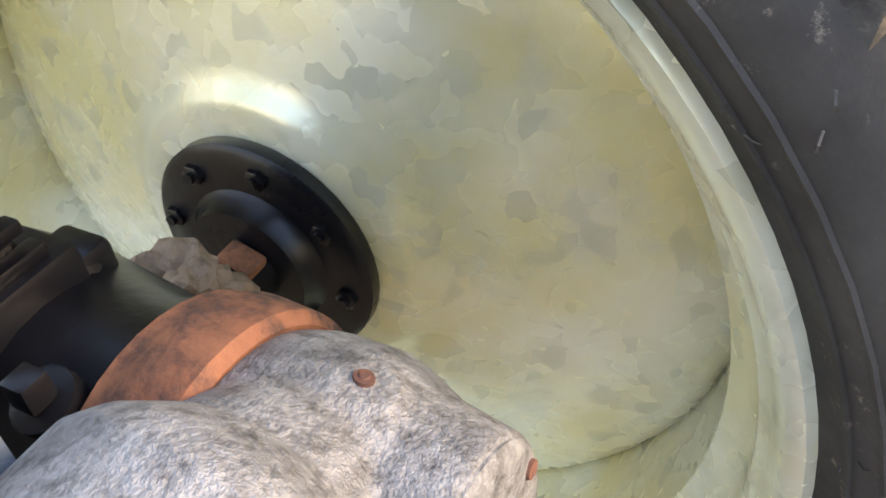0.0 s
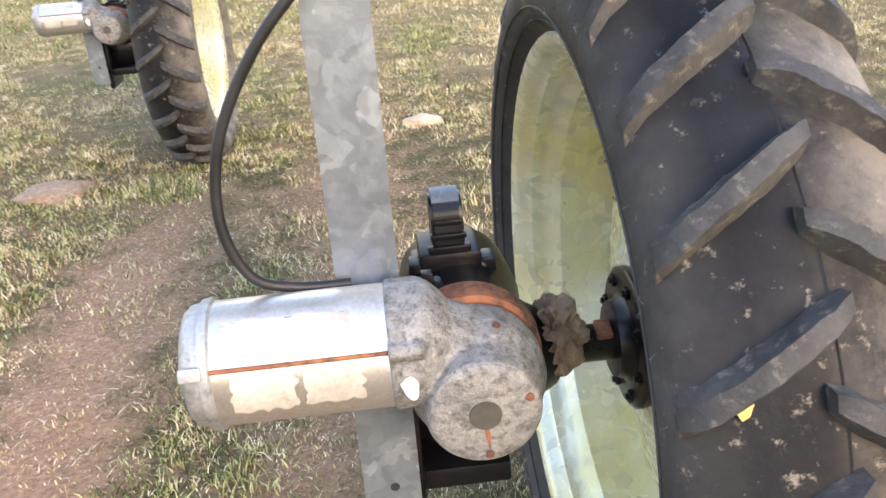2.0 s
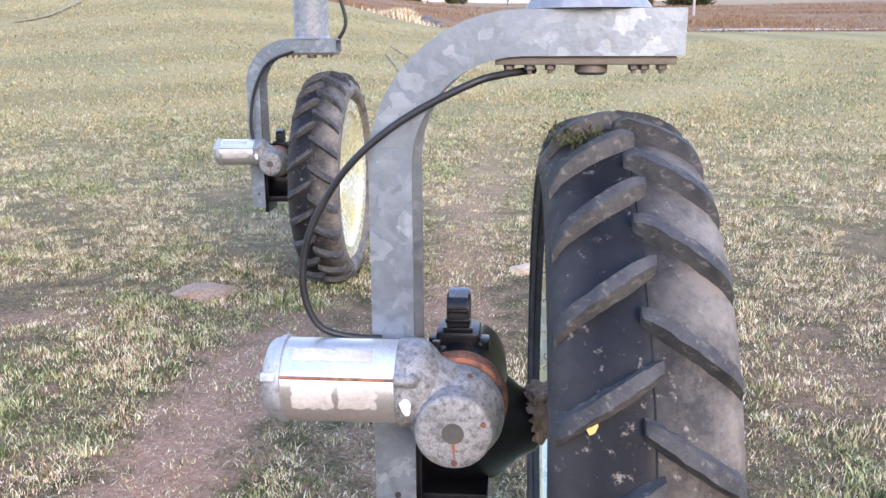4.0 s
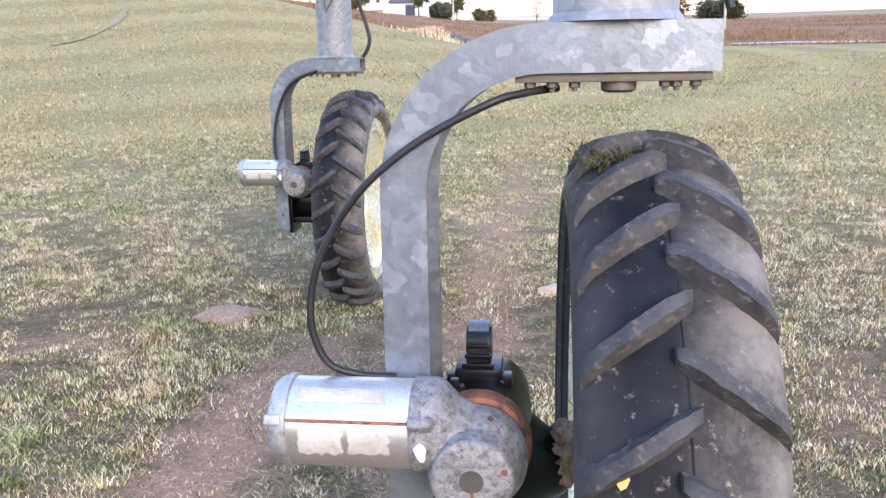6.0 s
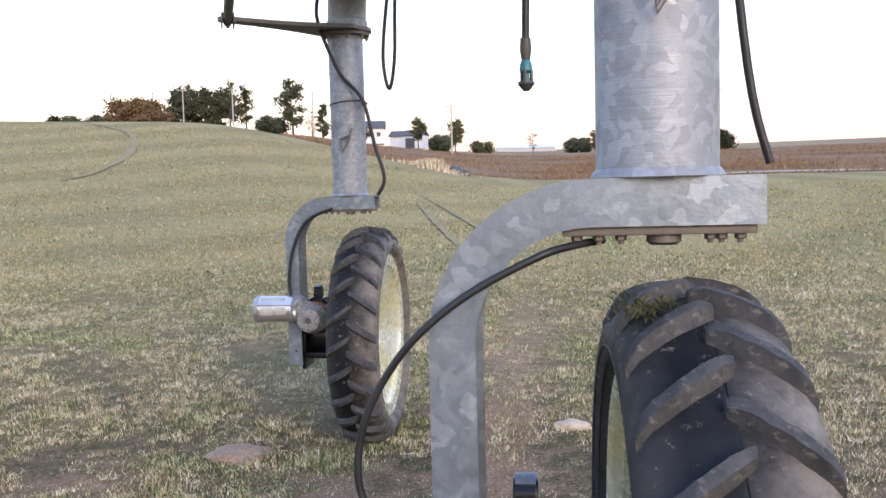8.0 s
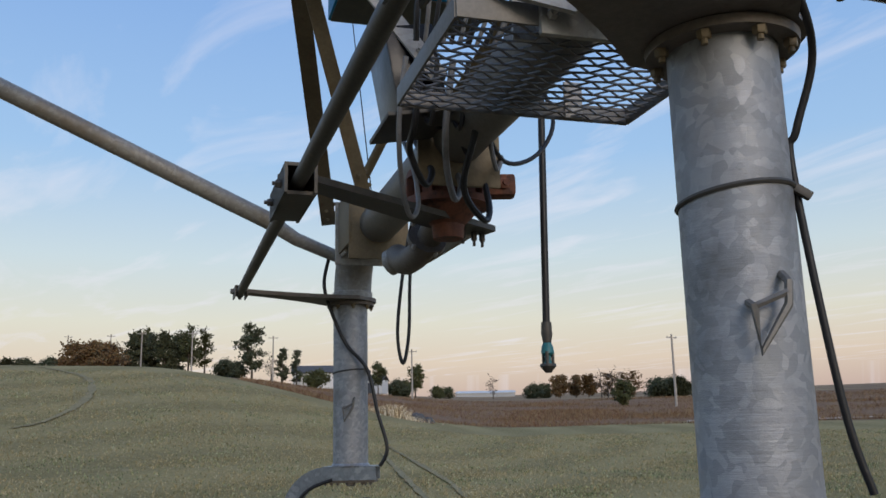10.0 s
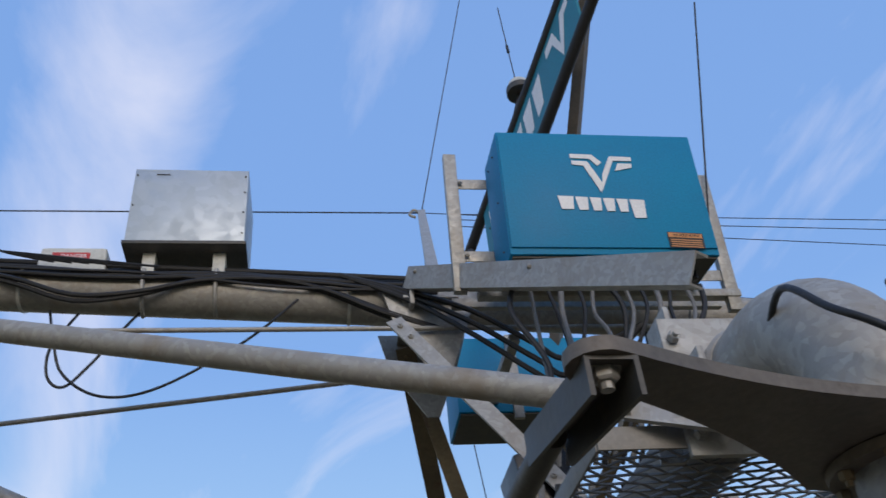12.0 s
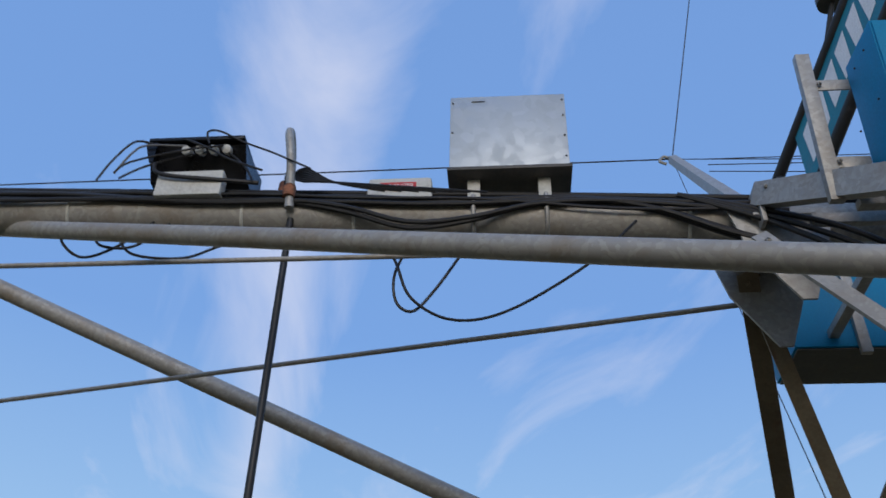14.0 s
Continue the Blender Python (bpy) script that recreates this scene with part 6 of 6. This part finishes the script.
def tree(name, h, spread, trunk_h, mat, label, seed, leaves=1500, cone=False, leaf=0.55, bare=0.0):
    rng = random.Random(seed)
    t = thing(name, ID, label, "tree")
    bm = B()
    tube(bm, [(0, 0, -0.4), (0.05 * h * 0.1, 0, h * 0.3), (0, 0.02 * h, h * 0.6), (0, 0, h * 0.93)], [h * 0.024, h * 0.018, h * 0.011, h * 0.002], 8)
    tips = []
    for k in range(22):
        z = trunk_h + (h * 0.9 - trunk_h) * k / 21
        a = rng.uniform(0, 6.283)
        f = (z - trunk_h) / (h - trunk_h)
        ln = spread * ((1 - f) * 0.95 + 0.08 if cone else math.sin(math.pi * min(1, 0.18 + f * 0.8)) * rng.uniform(0.6, 1.05))
        rise = 0.05 * h if cone else rng.uniform(0.03, 0.14) * h
        e = Vector((ln * math.cos(a), ln * math.sin(a), z + rise))
        tube(bm, [(0, 0, z), (e.x * 0.5, e.y * 0.5, z + rise * 0.35), e], [h * 0.008, h * 0.005, h * 0.0015], 5)
        tips.append((Vector((0, 0, z)), e))
        for s in range(2):
            q = Vector((0, 0, z)).lerp(e, rng.uniform(0.4, 0.8))
            e2 = q + Vector((rng.uniform(-1, 1), rng.uniform(-1, 1), rng.uniform(0.0, 0.9))) * spread * 0.3
            tube(bm, [q, e2], [h * 0.003, h * 0.001], 4)
            tips.append((q, e2))
    part("trunk", bm, BARK, t)
    verts, faces = [], []
    for k in range(int(leaves * (1 - bare))):
        p, e = tips[rng.randrange(len(tips))]
        c = p.lerp(e, rng.uniform(0.35, 1.08)) + Vector((rng.gauss(0, 1), rng.gauss(0, 1), rng.gauss(0, 0.8))) * spread * 0.12
        u = Vector((rng.gauss(0, 1), rng.gauss(0, 1), rng.gauss(0, 1))).normalized() * leaf * rng.uniform(0.4, 1)
        v = u.orthogonal().normalized() * leaf * rng.uniform(0.3, 0.8)
        i = len(verts)
        verts += [c - u, c - v * 0.6, c + u, c + v]
        faces.append((i, i + 1, i + 2, i + 3))
    me = bpy.data.meshes.new("crown")
    me.from_pydata(verts, [], faces)
    me.materials.append(mat)
    ob = new("crown", me)
    ob.parent = t
    return t


def plant(src, places):
    for i, (az, r, turn) in enumerate(places):
        x, y, z = spot(az, r)
        m = pose(x, y, z, 0, 0, turn)
        if i == 0:
            src.matrix_world = m
        else:
            copy_thing(src, m)


def make_far():
    plant(tree("tree", 8.4, 3.4, 0.6, LEAF_DARK, "tall dark broadleaf tree beyond the field", 1, 3600, leaf=0.42), [(-23.4, 200, 0), (-22.5, 205, 80), (-21.7, 198, 190), (-21.0, 205, 300)])
    plant(tree("tree", 10.0, 3.0, 2.4, LEAF_OLIVE, "tall thinning tree beyond the field", 2, 1700, leaf=0.36), [(-20.3, 196, 30), (-19.3, 200, 250), (-22.9, 210, 140)])
    plant(tree("tree", 11.6, 3.7, 2.2, LEAF_DARK, "tallest ragged tree with open crown beyond the field", 12, 2500, leaf=0.40), [(-16.4, 192, 120)])
    plant(tree("tree", 5.4, 4.6, 0.4, LEAF_BROWN, "round autumn-brown tree beyond the field", 3, 4200, leaf=0.4), [(-25.8, 190, 0), (-26.6, 196, 140), (-25.1, 194, 40)])
    plant(tree("tree", 5.4, 2.9, 0.6, LEAF_BROWN, "autumn-brown tree on the skyline", 13, 2200, leaf=0.4), [(3.3, 230, 100), (4.3, 236, 10), (5.1, 228, 210)])
    plant(tree("conifer", 7.6, 1.7, 0.8, LEAF_DARK, "narrow thin conifer near the farm house", 4, 1500, True, 0.32), [(-14.5, 190, 0), (-13.6, 188, 60)])
    plant(tree("tree", 6.8, 2.3, 2.0, LEAF_OLIVE, "slim tree standing alone by the road", 5, 1500, leaf=0.34), [(-6.0, 190, 0), (-8.4, 196, 90)])
    plant(tree("tree", 6.2, 2.6, 1.0, BARK, "bare leafless tree on the skyline", 6, 160, bare=0.3, leaf=0.3), [(-1.0, 250, 0), (5.9, 205, 70), (6.6, 208, 150), (-15.2, 205, 20), (-24.2, 200, 33)])
    plant(tree("tree", 5.6, 2.6, 0.3, LEAF_BROWN, "thin reddish half-bare tree on the skyline", 14, 900, leaf=0.3), [(7.2, 205, 20), (7.9, 202, 190), (6.3, 210, 80)])
    plant(tree("bush", 3.2, 3.4, 0.2, LEAF_DARK, "low dark bush on the skyline", 7, 2400, leaf=0.34), [(1.5, 240, 0), (-18.2, 190, 50), (-17.4, 195, 130), (9.3, 180, 60), (10.0, 184, 10), (10.9, 182, 200), (2.2, 245, 300), (-7.3, 215, 20), (-6.8, 218, 10), (-28.3, 212, 20), (-29.5, 216, 170), (-30.4, 218, 250), (-27.5, 210, 90)])
    plant(tree("bush", 2.6, 2.6, 0.1, LEAF_OLIVE, "yellowing low bush on the skyline", 15, 1600, leaf=0.3), [(-4.6, 230, 0), (-3.9, 234, 60), (-12.3, 150, 140)])
    plant(tree("bush", 3.0, 1.7, 0.2, LEAF_OLIVE, "olive bush in the rough land", 8, 1700, leaf=0.26), [(7.3, 118, 0)])
    # utility poles
    t = thing("utility_pole", ID, "weathered wooden utility pole with a crossarm", "pole", "utility poles")
    part("shaft", lathe(B(), (0, 0, -0.5), (0, 0, 1), [(0, 0.17), (9.0, 0.11)], 10), POLE_WOOD, t)
    part("crossarm", box(B(), (0, 0, 8.1), (1.8, 0.1, 0.12), None, 0.01), POLE_WOOD, t)
    for x in (-0.8, 0.0, 0.8):
        part("insulator", lathe(B(), (x, 0, 8.16), (0, 0, 1), [(0, 0.05), (0.1, 0.06), (0.16, 0.03)], 8), CREAM, t)
    for i, (az, r) in enumerate(((-6.2, 150), (-23.1, 190), (-20.1, 180), (-15.1, 165), (10.45, 108), (-24.9, 200), (-27.3, 205))):
        x, y, z = spot(az, r)
        if i == 0:
            t.matrix_world = pose(x, y, z)
        else:
            copy_thing(t, pose(x, y, z, 0, 0, 10 * i))
    # white farm house
    x, y, z = spot(-12.2, 196)
    h = thing("farm_house", pose(x, y, z + 0.3, 0, 0, 12), "long low white farm house with dark roof", "house")
    part("wall", box(B(), (0, 0, 1.2), (11, 6, 3.4)), SIDING, h)
    bm = slab(B(), [(-3.4, 0), (0, 1.7), (3.4, 0), (3.4, -0.15), (0, 1.5), (-3.4, -0.15)], (-5.9, 0, 2.95), (0, 1, 0), (0, 0, 1), (1, 0, 0), 11.8)
    part("roof", bm, ROOF, h)
    for k in range(5):
        w = part("window", box(B(), (-4.2 + 2.1 * k, -3.02, 1.5), (1.0, 0.1, 1.1)), SIDING, h)
        part("pane", box(B(), (-4.2 + 2.1 * k, -3.08, 1.5), (0.8, 0.04, 0.9)), PANE, w)
    x, y, z = spot(-9.0, 210)
    h = thing("shed", pose(x, y, z + 0.2, 0, 0, -8), "pale farm shed behind the trees", "shed")
    part("wall", box(B(), (0, 0, 1.3), (8, 5, 3.2)), SIDING, h)
    part("roof", slab(B(), [(-2.9, 0), (0, 1.3), (2.9, 0), (2.9, -0.15), (0, 1.1), (-2.9, -0.15)], (-4.3, 0, 2.85), (0, 1, 0), (0, 0, 1), (1, 0, 0), 8.6), ROOF, h)
    part("door", box(B(), (1, -2.53, 1.0), (2.2, 0.08, 2.4)), ROOF, h)
    x, y, z = spot(-1.5, 420)
    h = thing("barn", pose(x, y, z, 0, 0, 5), "long low pale barn near the skyline", "barn")
    part("wall", box(B(), (0, 0, 0.6), (27, 12, 2.2)), BARN_WALL, h)
    part("roof", slab(B(), [(-6.5, 0), (0, 1.1), (6.5, 0), (6.5, -0.2), (0, 0.9), (-6.5, -0.2)], (-14, 0, 1.7), (0, 1, 0), (0, 0, 1), (1, 0, 0), 28), SIDING, h)


make_far()

# worn wheel ruts curving through the mown field
def rut(pts, w, seed):
    rng = random.Random(seed)
    bm, prev = B(), None
    line = curve_pts([(x, y, 0) for x, y in pts], 10)
    for i, p in enumerate(line):
        q = line[min(i + 1, len(line) - 1)] if i < len(line) - 1 else line[i - 1]
        d = Vector((q[0] - p[0], q[1] - p[1])) * (1 if i < len(line) - 1 else -1)
        n = Vector((-d.y, d.x)).normalized()
        f = math.sin(math.pi * min(1, 0.06 + 0.88 * i / len(line)))
        k = w * (0.25 + 0.75 * f) * rng.uniform(0.55, 1.25)
        o = rng.gauss(0, w * 0.12)
        row = []
        for u in (-1, 0, 1):
            x, y = p[0] + n.x * (k * u + o), p[1] + n.y * (k * u + o)
            row.append(bm.verts.new((x, y, height(x, y) + 0.035 - 0.015 * (1 - abs(u)))))
        if prev:
            for a in (0, 1):
                bm.faces.new((prev[a], prev[a + 1], row[a + 1], row[a]))
        prev = row
    tagged(new("wheel_rut", finish(bm, "wheel_rut", RUT)), "dark worn wheel rut in the mown grass", "wheel rut", "wheel ruts", "structure")


rut([(-14.33, 25.4), (-14.2, 26.8), (-14.97, 30.4), (-16.5, 34.7), (-19.2, 39.8), (-22.0, 43.1), (-25.3, 46.3)], 0.17, 1)
rut([(-4.4, 32.6), (-3.8, 30.6), (-2.5, 26.4), (-1.4, 21.7), (-0.75, 17.5)], 0.09, 2)
rut([(-3.9, 28.5), (-3.25, 25.8), (-2.2, 20.9), (-1.4, 16.8)], 0.09, 3)

# pale dirt road beyond the field edge
bm = B()
prev = None
for k in range(15):
    az = 11.0 + 1.6 * k
    row = [bm.verts.new((x, y, z + 0.06)) for x, y, z in (spot(az, 66 + 1.2 * math.sin(k)), spot(az, 69.5 + 1.0 * math.sin(k * 0.8)))]
    if prev:
        bm.faces.new((prev[0], row[0], row[1], prev[1]))
    prev = row
tagged(new("road", finish(bm, "road", ROAD)), "pale dirt road at the field edge", "road", kind="structure")
rng = random.Random(31)
clump = []
for k in range(2600):
    az, r = -7.3 + rng.gauss(0, 0.9), 60 + rng.gauss(0, 1.0)
    x, y, z = spot(az, r)
    clump.append((x, y, z - 0.05, 0.5 + 0.7 * math.exp(-((az + 7.3) / 0.9) ** 2)))
blades("tall_grass", clump, 0.62, 0.045, GRASS_DRY, "clump of tall pale dry grass at the field edge", 0.9, 9)


# ---------- small things on the ground and tyre ----------
def lump(name, x, y, sx, sy, sz, mat, label, category, seed):
    bm = B()
    bmesh.ops.create_icosphere(bm, subdivisions=4, radius=1.0)
    for v in bm.verts:
        v.co = Vector((v.co.x * sx, v.co.y * sy, v.co.z * sz)) * (1 + 0.25 * noise.noise(v.co * 1.7 + Vector((seed, 0, 0))) + 0.10 * noise.noise(v.co * 6) + 0.06 * noise.noise(v.co * 17))
    return single(name, bm, mat, pose(x, y, height(x, y) + sz * 0.25), label, category, "", "", 60)


lump("stone", 0.44, 5.04, 0.10, 0.055, 0.035, STONE, "flat pale stone in the wheel track", "stone", 1)
lump("stone", 0.02, 3.3, 0.018, 0.014, 0.012, STONE, "small pale stone in the grass", "stone", 3)
lump("soil_mound", -1.16, 4.45, 0.15, 0.12, 0.036, MUD, "low crumbly soil mound in the grass", "soil", 5)
# leaf on the tread
ang = radians(24.1)
r = TYRE_R - 0.032 * (abs(-0.073) / 0.11) ** 2.2 + 0.002
m = NEAR @ Matrix.Translation((0.05, 0.124, 0.552)) @ Matrix.Rotation(radians(1.2), 4, 'Z') @ Matrix.Translation((-0.062, -r * math.cos(ang), r * math.sin(ang))) @ Matrix.Rotation(radians(90) - ang, 4, 'X') @ Matrix.Rotation(radians(70), 4, 'Z')
bm = slab(B(), [(-0.011, 0), (-0.006, 0.006), (0.004, 0.007), (0.012, 0.001), (0.004, -0.006), (-0.006, -0.005)], (0, 0, 0), (1, 0, 0), (0, 1, 0), (0, 0, 1), 0.0012)
single("leaf", bm, YELLOW_LEAF, m, "small yellow leaf stuck to the tyre tread", "leaf")
x, y, z = spot(-5.9, 59.5)
lump("debris_stone", x, y, 0.55, 0.4, 0.45, ROOF, "dark broken rubble beside the dry grass", "rubble", 9)
x, y, z = spot(-5.2, 60)
lump("debris_stone", x, y, 0.4, 0.3, 0.3, ROOF, "small dark rubble piece at the field edge", "rubble", 12)
make_grass()
rng = random.Random(17)
bits = []
for k in range(420):
    a, xx = radians(rng.gauss(84, 5)), rng.gauss(-0.055, 0.025)
    r = TYRE_R + rng.uniform(-0.016, 0.004)
    bits.append((0.548 + xx, 1.84 - r * math.cos(a), 0.572 + r * math.sin(a), rng.uniform(0.5, 1.1)))
blades("grass_clippings", bits, 0.011, 0.003, LEAF_OLIVE, "grass clippings caught on the tyre tread", 2.5, 12)
